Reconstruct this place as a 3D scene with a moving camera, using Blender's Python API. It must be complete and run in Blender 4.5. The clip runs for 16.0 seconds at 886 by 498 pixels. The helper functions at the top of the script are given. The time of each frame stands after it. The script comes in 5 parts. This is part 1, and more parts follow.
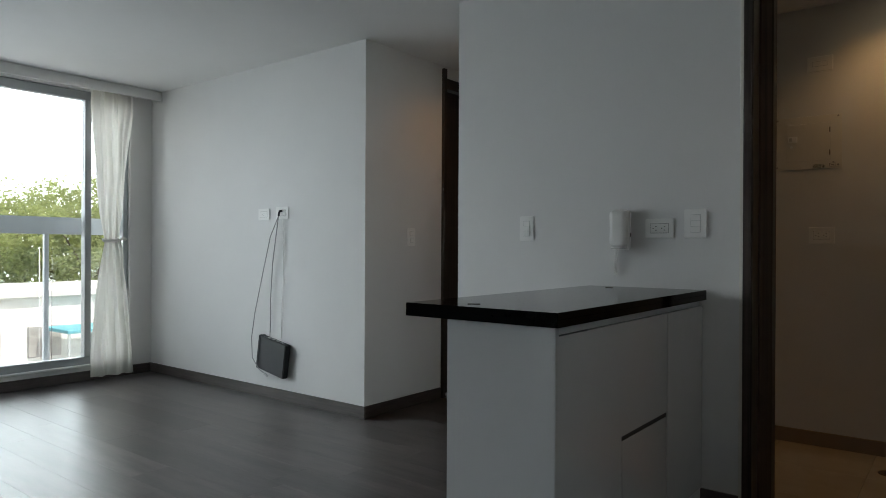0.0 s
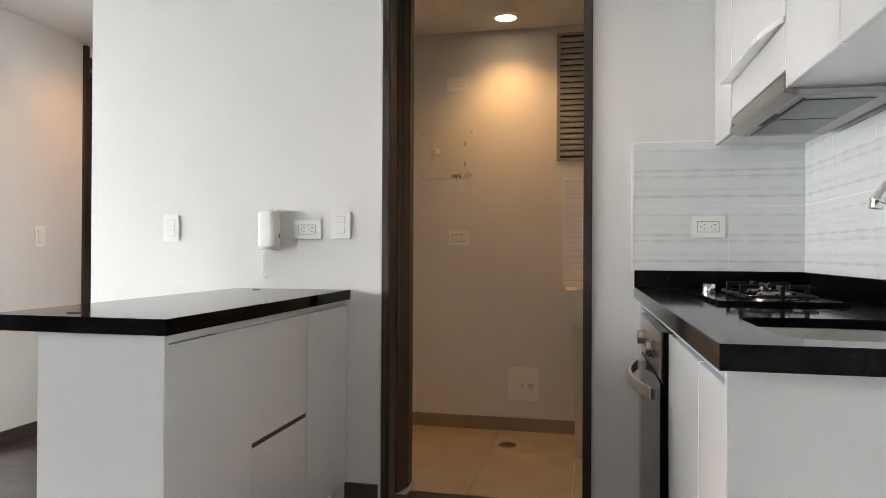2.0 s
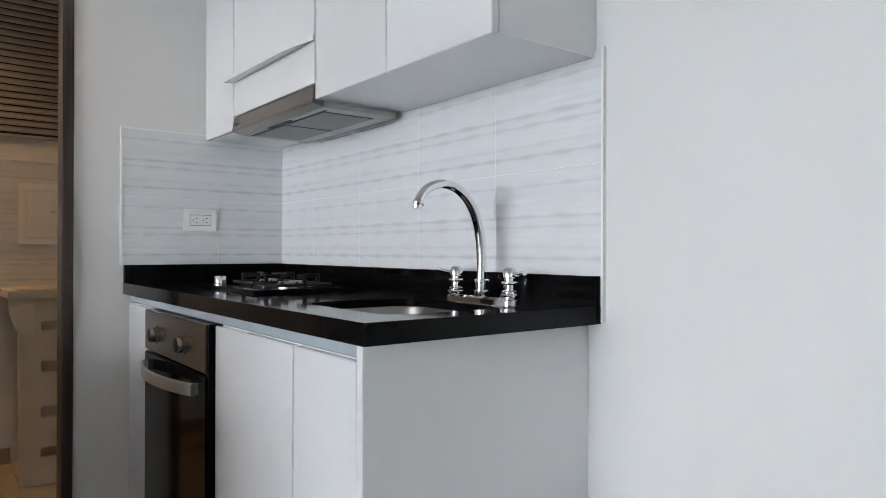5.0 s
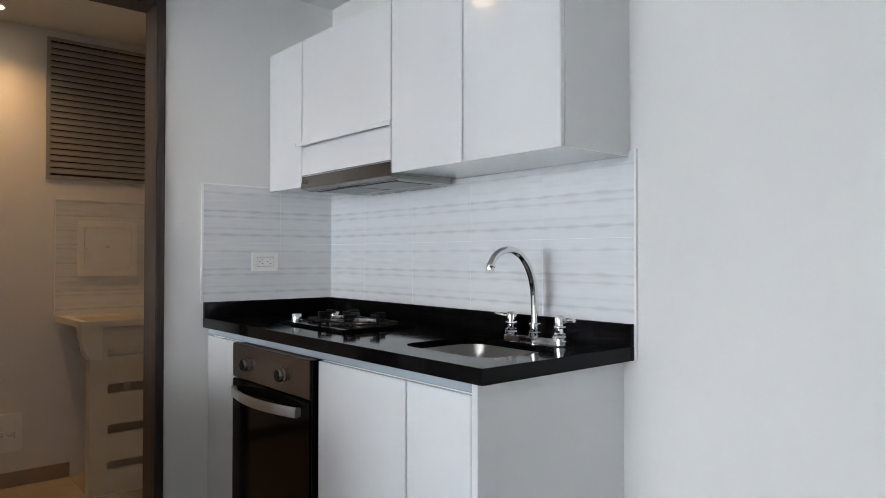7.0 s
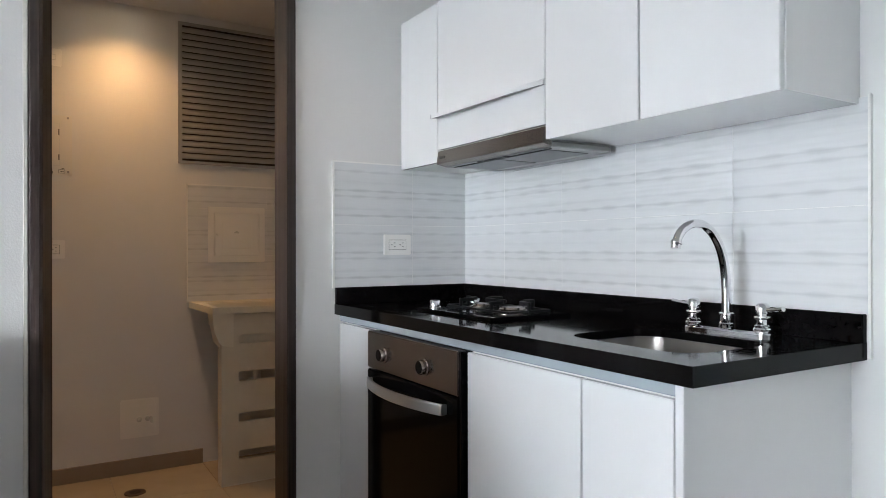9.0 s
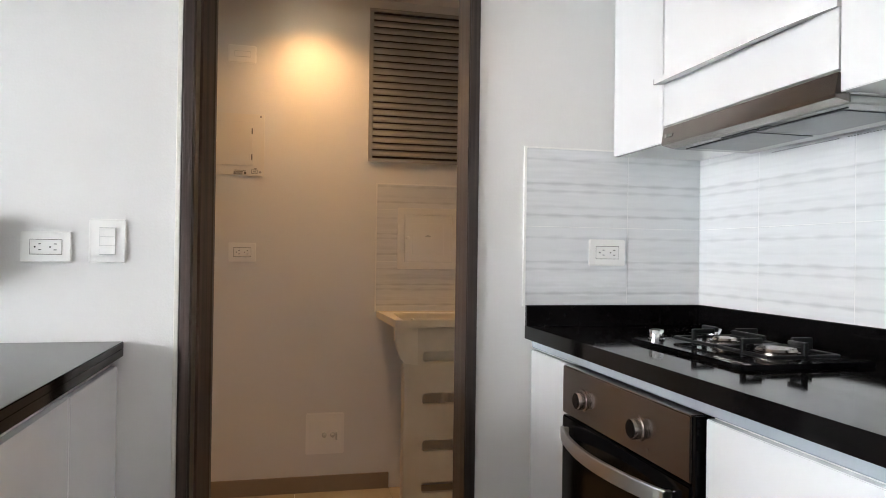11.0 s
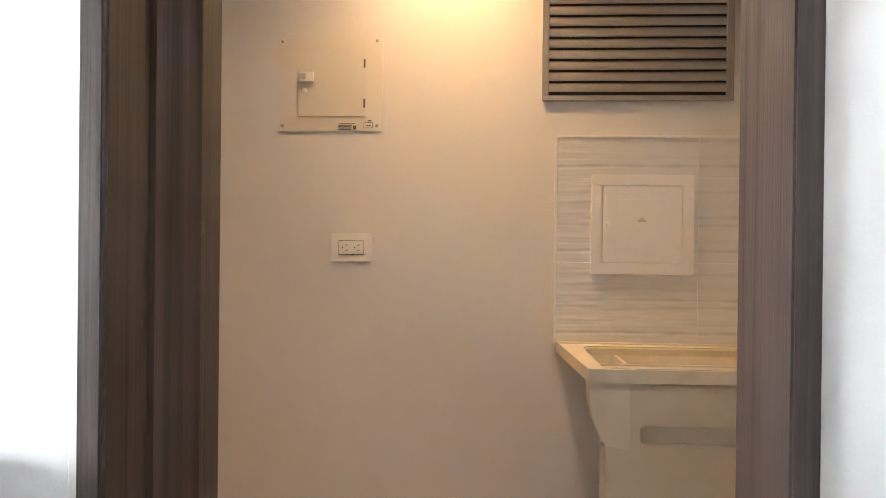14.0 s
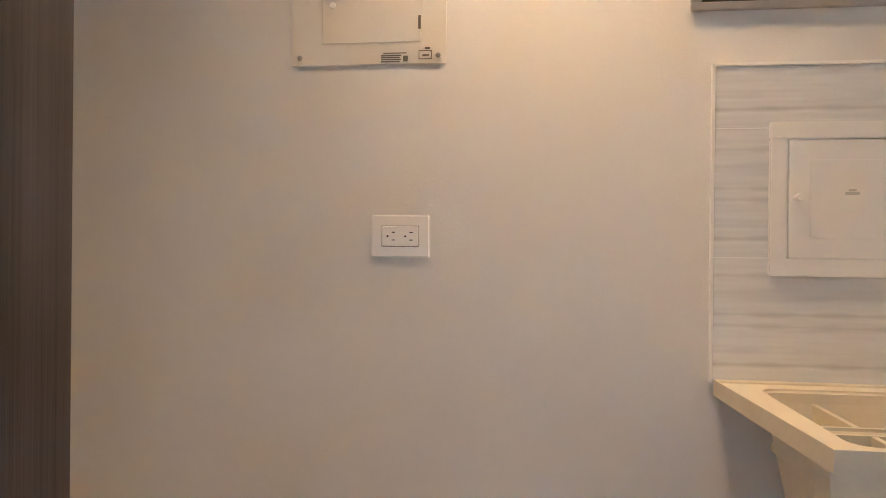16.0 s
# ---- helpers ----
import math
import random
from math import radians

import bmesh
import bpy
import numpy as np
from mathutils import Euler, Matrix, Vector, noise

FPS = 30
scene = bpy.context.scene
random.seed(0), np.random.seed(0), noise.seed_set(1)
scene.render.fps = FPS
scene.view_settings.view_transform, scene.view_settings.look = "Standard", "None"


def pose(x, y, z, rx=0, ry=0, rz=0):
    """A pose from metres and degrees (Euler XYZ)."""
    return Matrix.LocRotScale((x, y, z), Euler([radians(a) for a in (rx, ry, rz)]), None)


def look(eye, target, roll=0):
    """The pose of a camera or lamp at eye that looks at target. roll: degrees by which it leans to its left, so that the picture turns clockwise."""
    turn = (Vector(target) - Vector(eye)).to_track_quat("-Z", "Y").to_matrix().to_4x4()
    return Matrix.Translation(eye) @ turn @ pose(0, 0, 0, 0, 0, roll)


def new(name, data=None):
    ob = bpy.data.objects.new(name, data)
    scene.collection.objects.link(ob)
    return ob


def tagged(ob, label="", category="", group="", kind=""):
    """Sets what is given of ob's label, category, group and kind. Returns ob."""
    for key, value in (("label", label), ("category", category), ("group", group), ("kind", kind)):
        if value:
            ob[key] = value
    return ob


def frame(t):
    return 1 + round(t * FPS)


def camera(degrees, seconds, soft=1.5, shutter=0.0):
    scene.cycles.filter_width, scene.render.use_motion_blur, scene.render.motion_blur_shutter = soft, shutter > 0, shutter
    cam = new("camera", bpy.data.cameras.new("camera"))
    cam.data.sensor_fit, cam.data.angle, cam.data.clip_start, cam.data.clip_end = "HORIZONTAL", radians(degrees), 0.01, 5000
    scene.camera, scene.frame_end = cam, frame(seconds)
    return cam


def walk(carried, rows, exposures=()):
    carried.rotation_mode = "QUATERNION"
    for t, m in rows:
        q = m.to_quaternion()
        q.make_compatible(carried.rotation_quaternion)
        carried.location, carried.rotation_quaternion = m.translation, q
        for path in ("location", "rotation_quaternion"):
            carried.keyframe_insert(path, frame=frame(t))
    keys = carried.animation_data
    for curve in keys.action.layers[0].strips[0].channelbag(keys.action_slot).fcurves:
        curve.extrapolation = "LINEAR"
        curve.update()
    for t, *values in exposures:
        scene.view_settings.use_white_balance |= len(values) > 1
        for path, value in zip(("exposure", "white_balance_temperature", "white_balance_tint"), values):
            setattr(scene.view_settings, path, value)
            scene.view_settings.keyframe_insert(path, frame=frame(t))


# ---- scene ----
cam = camera(66.7, 16.0, soft=0.9)
PATH = [
    (0, (0.916, 0.664, 1.065), (-0.316, 2.239, 1.063), 0.3),
    (0.5, (0.94, 0.679, 1.071), (-0.048, 2.418, 1.066), 0.3),
    (1, (0.97, 0.688, 1.077), (0.203, 2.536, 1.073), 0.4),
    (1.5, (1.019, 0.746, 1.087), (0.432, 2.658, 1.08), 0.3),
    (2, (1.06, 0.798, 1.063), (0.634, 2.752, 1.071), 0.3),
    (2.5, (1.059, 0.845, 1.06), (0.824, 2.831, 1.071), 0.3),
    (3, (0.957, 0.874, 1.063), (1.151, 2.865, 1.074), 0.6),
    (3.5, (0.941, 0.949, 1.038), (1.455, 2.882, 1.053), 0.5),
    (4, (0.897, 1.004, 1.031), (1.748, 2.814, 1.041), 0.4),
    (4.2, (0.866, 0.983, 1.026), (1.836, 2.732, 1.031), 0.0),
    (6.3, (0.314, 0.812, 1.142), (1.599, 2.344, 1.158), 0.2),
    (6.5, (0.27, 0.798, 1.156), (1.553, 2.332, 1.18), 0.2),
    (7, (0.185, 0.731, 1.186), (1.473, 2.261, 1.209), 0.1),
    (7.5, (0.127, 0.75, 1.199), (1.407, 2.287, 1.217), 0.0),
    (8, (0.135, 0.85, 1.167), (1.384, 2.412, 1.175), 0.2),
    (8.5, (0.139, 0.944, 1.143), (1.343, 2.541, 1.148), 0.1),
    (9, (0.227, 1.04, 1.144), (1.261, 2.753, 1.145), -0.1),
    (9.5, (0.36, 1.135, 1.148), (1.168, 2.965, 1.151), -0.0),
    (9.7, (0.398, 1.178, 1.136), (1.141, 3.034, 1.149), 0.4),
    (11.8, (0.626, 1.804, 1.159), (0.93, 3.78, 1.167), 0.3),
    (12, (0.659, 1.889, 1.156), (0.936, 3.87, 1.165), 0.3),
    (12.5, (0.643, 2.111, 1.17), (0.897, 4.094, 1.177), 0.4),
    (13, (0.654, 2.338, 1.143), (0.846, 4.329, 1.15), 0.5),
    (13.5, (0.688, 2.551, 1.166), (0.679, 4.551, 1.168), 0.3),
    (14, (0.684, 2.735, 1.153), (0.573, 4.732, 1.146), 0.6),
    (14.5, (0.61, 2.91, 1.151), (0.513, 4.908, 1.155), 0.5),
    (15, (0.571, 3.141, 1.115), (0.455, 5.137, 1.15), 0.5),
    (15.5, (0.54, 3.306, 1.132), (0.314, 5.293, 1.132), 0.3),
    (16, (0.538, 3.413, 1.126), (0.304, 5.4, 1.119), 0.6),
]
SKY, WINDOW_W, LAUNDRY_W, KITCHEN_W, HALL_W = 0.15, 11.0, 5.0, 1.4, 2.6
EXPOSURES = [(0.0, 0.55, 6450, 10), (0.5, 1.3, 6750, 14), (1.0, 1.9, 7100, 17), (1.5, 2.35, 7150, 18), (2.5, 2.8, 6950, 17), (3.5, 2.75, 6750, 17), (4.2, 2.55, 6600, 17), (6.3, 2.25, 6500, 17), (8.9, 2.5, 6450, 16), (9.7, 2.78, 6550, 16), (11.8, 3.08, 6850, 18), (13.0, 3.38, 6750, 17), (14.0, 3.8, 6450, 16), (15.0, 3.9, 6100, 16), (16.0, 3.88, 5650, 13)]
walk(cam, [(t, look(eye, target, roll)) for t, eye, target, roll in PATH], EXPOSURES)

# ---- light ----
world = bpy.data.worlds.new("sky")
scene.world = world
world.use_nodes = True
wt = world.node_tree
sky = wt.nodes.new("ShaderNodeTexSky")
sky.sky_type = "NISHITA"
sky.sun_disc = False
sky.dust_density = 4.0
sky.sun_elevation, sky.sun_rotation = radians(52), radians(75)
wt.links.new(sky.outputs[0], wt.nodes["Background"].inputs[0])
wt.nodes["Background"].inputs[1].default_value = SKY


def lamp(name, kind, m, energy, color, **kw):
    data = bpy.data.lights.new(name, kind)
    data.energy, data.color = energy, color
    for key, value in kw.items():
        if key == "size":
            data.size = value
        elif key == "size_y":
            data.size_y = value
        elif key == "shape":
            data.shape = value
        elif key == "angle":
            data.angle = value
        elif key == "radius":
            data.shadow_soft_size = value
        elif key == "cone":
            data.spot_size, data.spot_blend = value
    ob = new(name, data)
    ob.matrix_world = m
    return ob


lamp("sun", "SUN", look((9, 3, 14), (0, 0, 0)), 4.6, (1, 0.95, 0.87), angle=radians(0.5))
lamp("window_light", "AREA", look((-4.70, 1.42, 1.25), (1.5, 1.42, 1.10)), WINDOW_W, (0.74, 0.89, 1.0), shape="RECTANGLE", size=1.86, size_y=2.0)
lamp("laundry_light", "SPOT", look((0.59, 4.56, 2.376), (0.59, 4.56, 0)), LAUNDRY_W, (1.0, 0.59, 0.245), radius=0.055, cone=(radians(128), 1.0))
lamp("kitchen_light", "SPOT", look((0.74, 2.95, 2.345), (0.74, 2.95, 0)), KITCHEN_W, (1.0, 0.64, 0.32), radius=0.055, cone=(radians(150), 1.0))
lamp("hall_light", "SPOT", look((-1.63, 4.30, 2.34), (-1.63, 4.30, 0)), HALL_W, (1.0, 0.54, 0.20), radius=0.05, cone=(radians(140), 1.0))


# ---- materials ----
def material(name, color, rough=0.5, metal=0.0, coat=0.0, vary=0.06, scale=3.0, bump=0.02, bscale=120.0, stretch=(1, 1, 1), color2=None, rvary=0.06, transmission=0.0, spec=0.5, perobject=0.0, detail=8):
    m = bpy.data.materials.new(name)
    m.use_nodes = True
    nt = m.node_tree
    p = nt.nodes["Principled BSDF"]
    p.inputs["Roughness"].default_value = rough
    p.inputs["Metallic"].default_value = metal
    p.inputs["Coat Weight"].default_value = coat
    p.inputs["Coat Roughness"].default_value = 0.025
    p.inputs["Specular IOR Level"].default_value = spec
    p.inputs["Transmission Weight"].default_value = transmission
    tc = nt.nodes.new("ShaderNodeTexCoord")
    mp = nt.nodes.new("ShaderNodeMapping")
    mp.inputs["Scale"].default_value = stretch
    nt.links.new(tc.outputs["Object"], mp.inputs["Vector"])
    n1 = nt.nodes.new("ShaderNodeTexNoise")
    n1.inputs["Scale"].default_value = scale
    n1.inputs["Detail"].default_value = detail
    n1.inputs["Roughness"].default_value = 0.6
    nt.links.new(mp.outputs[0], n1.inputs["Vector"])
    n2 = nt.nodes.new("ShaderNodeTexNoise")
    n2.inputs["Scale"].default_value = bscale
    n2.inputs["Detail"].default_value = 4
    nt.links.new(mp.outputs[0], n2.inputs["Vector"])
    ramp = nt.nodes.new("ShaderNodeValToRGB")
    c2 = color2 or tuple(max(0, c * (1 - 2 * vary)) for c in color)
    c1 = color if color2 else tuple(min(1, c * (1 + vary)) for c in color)
    ramp.color_ramp.elements[0].color = (*c2, 1)
    ramp.color_ramp.elements[1].color = (*c1, 1)
    ramp.color_ramp.elements[0].position, ramp.color_ramp.elements[1].position = 0.3, 0.7
    nt.links.new(n1.outputs[0], ramp.inputs[0])
    out = ramp.outputs[0]
    if perobject:
        info = nt.nodes.new("ShaderNodeObjectInfo")
        rng = nt.nodes.new("ShaderNodeMapRange")
        rng.inputs[3].default_value, rng.inputs[4].default_value = 1 - perobject, 1 + perobject
        nt.links.new(info.outputs["Random"], rng.inputs[0])
        hsv = nt.nodes.new("ShaderNodeHueSaturation")
        nt.links.new(rng.outputs[0], hsv.inputs["Value"])
        shift = nt.nodes.new("ShaderNodeMath")
        shift.operation = "MULTIPLY"
        shift.inputs[1].default_value = 37.0
        nt.links.new(info.outputs["Random"], shift.inputs[0])
        nt.links.new(shift.outputs[0], mp.inputs["Location"])
        nt.links.new(out, hsv.inputs["Color"])
        out = hsv.outputs[0]
    nt.links.new(out, p.inputs["Base Color"])
    if rvary:
        rr = nt.nodes.new("ShaderNodeMapRange")
        rr.inputs[3].default_value, rr.inputs[4].default_value = max(0.02, rough - rvary), rough + rvary
        nt.links.new(n1.outputs[0], rr.inputs[0])
        nt.links.new(rr.outputs[0], p.inputs["Roughness"])
    if bump:
        b = nt.nodes.new("ShaderNodeBump")
        b.inputs["Strength"].default_value, b.inputs["Distance"].default_value = bump, 0.01
        nt.links.new(n2.outputs[0], b.inputs["Height"])
        nt.links.new(b.outputs[0], p.inputs["Normal"])
    return m


def streaked_tile(name, base, streak):
    """Glazed tile printed with rows of soft grey streaks that swell and thin along the tile, and a slight ripple in the glaze."""
    m = material(name, base, rough=0.16, vary=0.02, bump=0.0, spec=0.5, rvary=0.04, stretch=(1.5, 1.5, 40), scale=1.0, detail=3)
    nt = m.node_tree
    p = nt.nodes["Principled BSDF"]
    tc = nt.nodes["Texture Coordinate"]

    def calc(op, *values, clamp=False):
        n = nt.nodes.new("ShaderNodeMath")
        n.operation, n.use_clamp = op, clamp
        for k, v in enumerate(values):
            if isinstance(v, float):
                n.inputs[k].default_value = v
            else:
                nt.links.new(v, n.inputs[k])
        return n.outputs[0]

    xyz = nt.nodes.new("ShaderNodeSeparateXYZ")
    nt.links.new(tc.outputs["Object"], xyz.inputs[0])
    along = calc("ADD", xyz.outputs[0], xyz.outputs[1])
    soft = nt.nodes.new("ShaderNodeTexNoise")
    soft.inputs["Scale"].default_value, soft.inputs["Detail"].default_value = 1.0, 2
    mp = nt.nodes.new("ShaderNodeMapping")
    mp.inputs["Scale"].default_value = (9, 9, 60)
    nt.links.new(tc.outputs["Object"], mp.inputs["Vector"])
    nt.links.new(mp.outputs[0], soft.inputs["Vector"])
    info = nt.nodes.new("ShaderNodeObjectInfo")
    total = None
    for z, strength, phase in ((0.036, 1.0, 0.0), (0.062, 0.40, 2.6), (0.112, 0.75, 0.5), (0.136, 0.95, 0.0), (0.170, 0.25, 1.8), (0.212, 0.70, 0.9)):
        swell = calc("SINE", calc("ADD", calc("MULTIPLY", along, 52.0), calc("ADD", calc("MULTIPLY", soft.outputs[0], 5.0), phase)))
        half = calc("ADD", calc("MULTIPLY", swell, 0.0026), 0.0068)
        off = calc("ADD", calc("SUBTRACT", xyz.outputs[2], z), calc("MULTIPLY", calc("SUBTRACT", soft.outputs[0], 0.5), 0.006))
        line = calc("SUBTRACT", 1.0, calc("DIVIDE", calc("ABSOLUTE", off), half), clamp=True)
        one = calc("MULTIPLY", calc("MULTIPLY", line, strength), calc("ADD", calc("MULTIPLY", swell, 0.18), 0.78))
        total = one if total is None else calc("MAXIMUM", total, one)
    fade = calc("MULTIPLY", total, calc("ADD", calc("MULTIPLY", info.outputs["Random"], 0.3), 0.85), clamp=True)
    mix = nt.nodes.new("ShaderNodeMix")
    mix.data_type = "RGBA"
    nt.links.new(fade, mix.inputs["Factor"])
    mix.inputs["B"].default_value = (*streak, 1)
    old = p.inputs["Base Color"].links[0].from_socket
    nt.links.new(old, mix.inputs["A"])
    nt.links.new(mix.outputs["Result"], p.inputs["Base Color"])
    w = nt.nodes.new("ShaderNodeTexNoise")
    mp2 = nt.nodes.new("ShaderNodeMapping")
    mp2.inputs["Scale"].default_value = (4, 4, 46)
    nt.links.new(tc.outputs["Object"], mp2.inputs["Vector"])
    nt.links.new(mp2.outputs[0], w.inputs["Vector"])
    w.inputs["Scale"].default_value, w.inputs["Detail"].default_value = 1.0, 1
    b = nt.nodes.new("ShaderNodeBump")
    b.inputs["Strength"].default_value, b.inputs["Distance"].default_value = 0.5, 0.006
    nt.links.new(w.outputs[0], b.inputs["Height"])
    nt.links.new(b.outputs[0], p.inputs["Normal"])
    return m


PAINT = material("white_wall_paint", (0.79, 0.78, 0.76), rough=0.62, vary=0.015, scale=1.4, bump=0.06, bscale=160)
CEIL = material("white_ceiling_paint", (0.81, 0.80, 0.78), rough=0.8, vary=0.02, scale=1.0, bump=0.05, bscale=140)
GLOSS = material("white_gloss_lacquer", (0.80, 0.80, 0.80), rough=0.20, coat=0.9, vary=0.01, scale=2, bump=0.004, bscale=9, rvary=0.03)
MELAMINE = material("white_melamine", (0.76, 0.76, 0.74), rough=0.34, vary=0.015, bump=0.02, bscale=260)
GRANITE = material("black_polished_stone", (0.0045, 0.004, 0.004), rough=0.08, vary=0.05, scale=60, bump=0.0, rvary=0.03, spec=0.14)
WOOD = material("dark_streaked_wood_veneer", (0.098, 0.066, 0.054), color2=(0.012, 0.0075, 0.006), rough=0.5, scale=11, stretch=(3.4, 3.4, 0.05), bump=0.10, bscale=60, rvary=0.08)
HALLWOOD = material("very_dark_wood_veneer", (0.05, 0.036, 0.030), color2=(0.022, 0.016, 0.014), rough=0.45, scale=14, stretch=(3, 3, 0.16), bump=0.08, bscale=40)
PLANK = material("grey_brown_laminate", (0.112, 0.098, 0.094), color2=(0.022, 0.018, 0.018), rough=0.33, spec=0.65, scale=3.2, stretch=(0.7, 4.5, 1), bump=0.05, bscale=22, rvary=0.10, perobject=0.26, detail=9)
SKIRT = material("grey_brown_skirting_laminate", (0.098, 0.078, 0.070), color2=(0.050, 0.040, 0.036), rough=0.4, scale=9, stretch=(0.5, 0.5, 6), bump=0.05, bscale=60)
STEEL = material("brushed_steel", (0.32, 0.285, 0.26), rough=0.27, metal=1.0, vary=0.015, scale=3, bump=0.0, rvary=0.02)
BRIGHTSTEEL = material("bright_brushed_steel", (0.33, 0.305, 0.285), rough=0.32, metal=1.0, vary=0.03, scale=3, bump=0.0, rvary=0.02)
HANDLESTEEL = material("satin_steel", (0.80, 0.79, 0.77), rough=0.30, metal=1.0, vary=0.015, scale=3, bump=0.0, rvary=0.02)
CHROME = material("chrome", (0.82, 0.82, 0.83), rough=0.06, metal=1.0, vary=0.01, bump=0.0, rvary=0.02)
ALU = material("grey_aluminium", (0.56, 0.62, 0.68), rough=0.25, metal=0.35, vary=0.03, scale=12, bump=0.01)
WINALU = material("painted_window_aluminium", (0.42, 0.44, 0.45), rough=0.4, metal=0.3, vary=0.03, bump=0.01)
BLACK = material("black_enamel", (0.004, 0.004, 0.0045), rough=0.10, vary=0.2, bump=0.0, rvary=0.03, spec=0.10)
IRON = material("black_cast_iron", (0.008, 0.008, 0.008), rough=0.5, vary=0.2, bump=0.1, bscale=220, spec=0.2)
PLASTIC = material("white_plastic", (0.90, 0.89, 0.86), rough=0.30, vary=0.01, bump=0.0, rvary=0.04)
GREYPLASTIC = material("light_grey_plastic", (0.60, 0.60, 0.58), rough=0.35, vary=0.02, bump=0.0)
DARKPLASTIC = material("black_plastic", (0.010, 0.011, 0.013), rough=0.46, vary=0.1, bump=0.02)
CREAM = material("cream_paint", (0.80, 0.77, 0.71), rough=0.45, vary=0.02, scale=2, bump=0.04, bscale=200)
TUBTOP = material("cream_cast_stone", (0.79, 0.73, 0.60), rough=0.35, vary=0.04, scale=7, bump=0.05, bscale=90)
TUBBASE = material("beige_cast_panel", (0.66, 0.60, 0.48), rough=0.5, vary=0.05, scale=4, bump=0.06, bscale=110)
VENT = material("grey_painted_metal", (0.42, 0.40, 0.385), rough=0.36, metal=0.5, vary=0.05, scale=6, bump=0.03)
SMOKED = material("smoked_metal_filter", (0.115, 0.12, 0.125), rough=0.32, metal=0.4, vary=0.08, scale=20, bump=0.02)
HOODSTEEL = material("satin_hood_steel", (0.42, 0.42, 0.41), rough=0.36, metal=0.8, vary=0.03, scale=4, bump=0.01)
# dark brown that stands in for the shade behind the vent louvres
DARK = material("duct_shade", (0.05, 0.038, 0.028), rough=0.9, vary=0.2)
TILE = streaked_tile("white_streaked_tile", (0.79, 0.80, 0.805), (0.60, 0.61, 0.615))
GROUT = material("white_grout", (0.86, 0.86, 0.85), rough=0.8, vary=0.03)
FLOORTILE = material("cream_floor_tile", (0.54, 0.44, 0.31), rough=0.22, vary=0.05, scale=4, bump=0.02, bscale=40, perobject=0.04)
FABRIC = material("white_curtain_cloth", (0.80, 0.79, 0.75), rough=0.85, vary=0.03, scale=5, bump=0.15, bscale=420)
_nt = FABRIC.node_tree
_tr = _nt.nodes.new("ShaderNodeBsdfTranslucent")
_tr.inputs["Color"].default_value = (0.85, 0.84, 0.80, 1)
_mx = _nt.nodes.new("ShaderNodeMixShader")
_mx.inputs[0].default_value = 0.6
_nt.links.new(_nt.nodes["Principled BSDF"].outputs[0], _mx.inputs[1])
_nt.links.new(_tr.outputs[0], _mx.inputs[2])
_nt.links.new(_mx.outputs[0], _nt.nodes["Material Output"].inputs[0])
CORD = material("grey_cable_sheath", (0.36, 0.35, 0.34), rough=0.5, vary=0.05)
INK = material("grey_print", (0.16, 0.15, 0.13), rough=0.6, vary=0.05)
REDBROWN = material("rusty_drain_metal", (0.12, 0.07, 0.045), rough=0.5, metal=0.5, vary=0.2, scale=30)
LEAF = material("tree_leaves", (0.26, 0.30, 0.12), color2=(0.12, 0.16, 0.055), rough=0.6, scale=2, vary=0.2)
_nt = LEAF.node_tree
_tr = _nt.nodes.new("ShaderNodeBsdfTranslucent")
_tr.inputs["Color"].default_value = (0.42, 0.45, 0.16, 1)
_mx = _nt.nodes.new("ShaderNodeMixShader")
_mx.inputs[0].default_value = 0.45
_nt.links.new(_nt.nodes["Principled BSDF"].outputs[0], _mx.inputs[1])
_nt.links.new(_tr.outputs[0], _mx.inputs[2])
_nt.links.new(_mx.outputs[0], _nt.nodes["Material Output"].inputs[0])
BARK = material("tree_bark", (0.14, 0.10, 0.07), rough=0.9, vary=0.2, scale=6)
CONCRETE = material("pale_concrete", (0.52, 0.51, 0.48), rough=0.8, vary=0.08, scale=0.6, bump=0.1, bscale=20)
RENDERWALL = material("white_rendered_facade", (0.72, 0.71, 0.68), rough=0.8, vary=0.06, scale=0.7)
TEAL = material("turquoise_sheet", (0.12, 0.36, 0.42), rough=0.6, vary=0.1)
RAIL = material("white_railing_paint", (0.62, 0.65, 0.67), rough=0.4, vary=0.03)

GLASS = bpy.data.materials.new("window_glass")
GLASS.use_nodes = True
g = GLASS.node_tree.nodes["Principled BSDF"]
g.inputs["Base Color"].default_value = (0.95, 0.98, 0.97, 1)
g.inputs["Roughness"].default_value, g.inputs["Transmission Weight"].default_value, g.inputs["IOR"].default_value = 0.0, 1.0, 1.45

GLOW = bpy.data.materials.new("lit_lamp_diffuser")
GLOW.use_nodes = True
g = GLOW.node_tree.nodes["Principled BSDF"]
g.inputs["Emission Color"].default_value, g.inputs["Emission Strength"].default_value = (1, 0.80, 0.50, 1), 1.6


# ---- mesh tools ----
def box(bm, lo, hi, bevel=0.0, segments=1):
    """One box from corner to corner, with its edges rounded."""
    lo, hi = Vector([min(a, b) for a, b in zip(lo, hi)]), Vector([max(a, b) for a, b in zip(lo, hi)])
    made = bmesh.ops.create_cube(bm, size=1.0)["verts"]
    for v in made:
        v.co = Vector((lo[i] + (v.co[i] + 0.5) * (hi[i] - lo[i]) for i in range(3)))
    if bevel:
        edges = list({e for v in made for e in v.link_edges})
        bmesh.ops.bevel(bm, geom=edges, offset=bevel, segments=segments, affect="EDGES", clamp_overlap=True)
    return bm


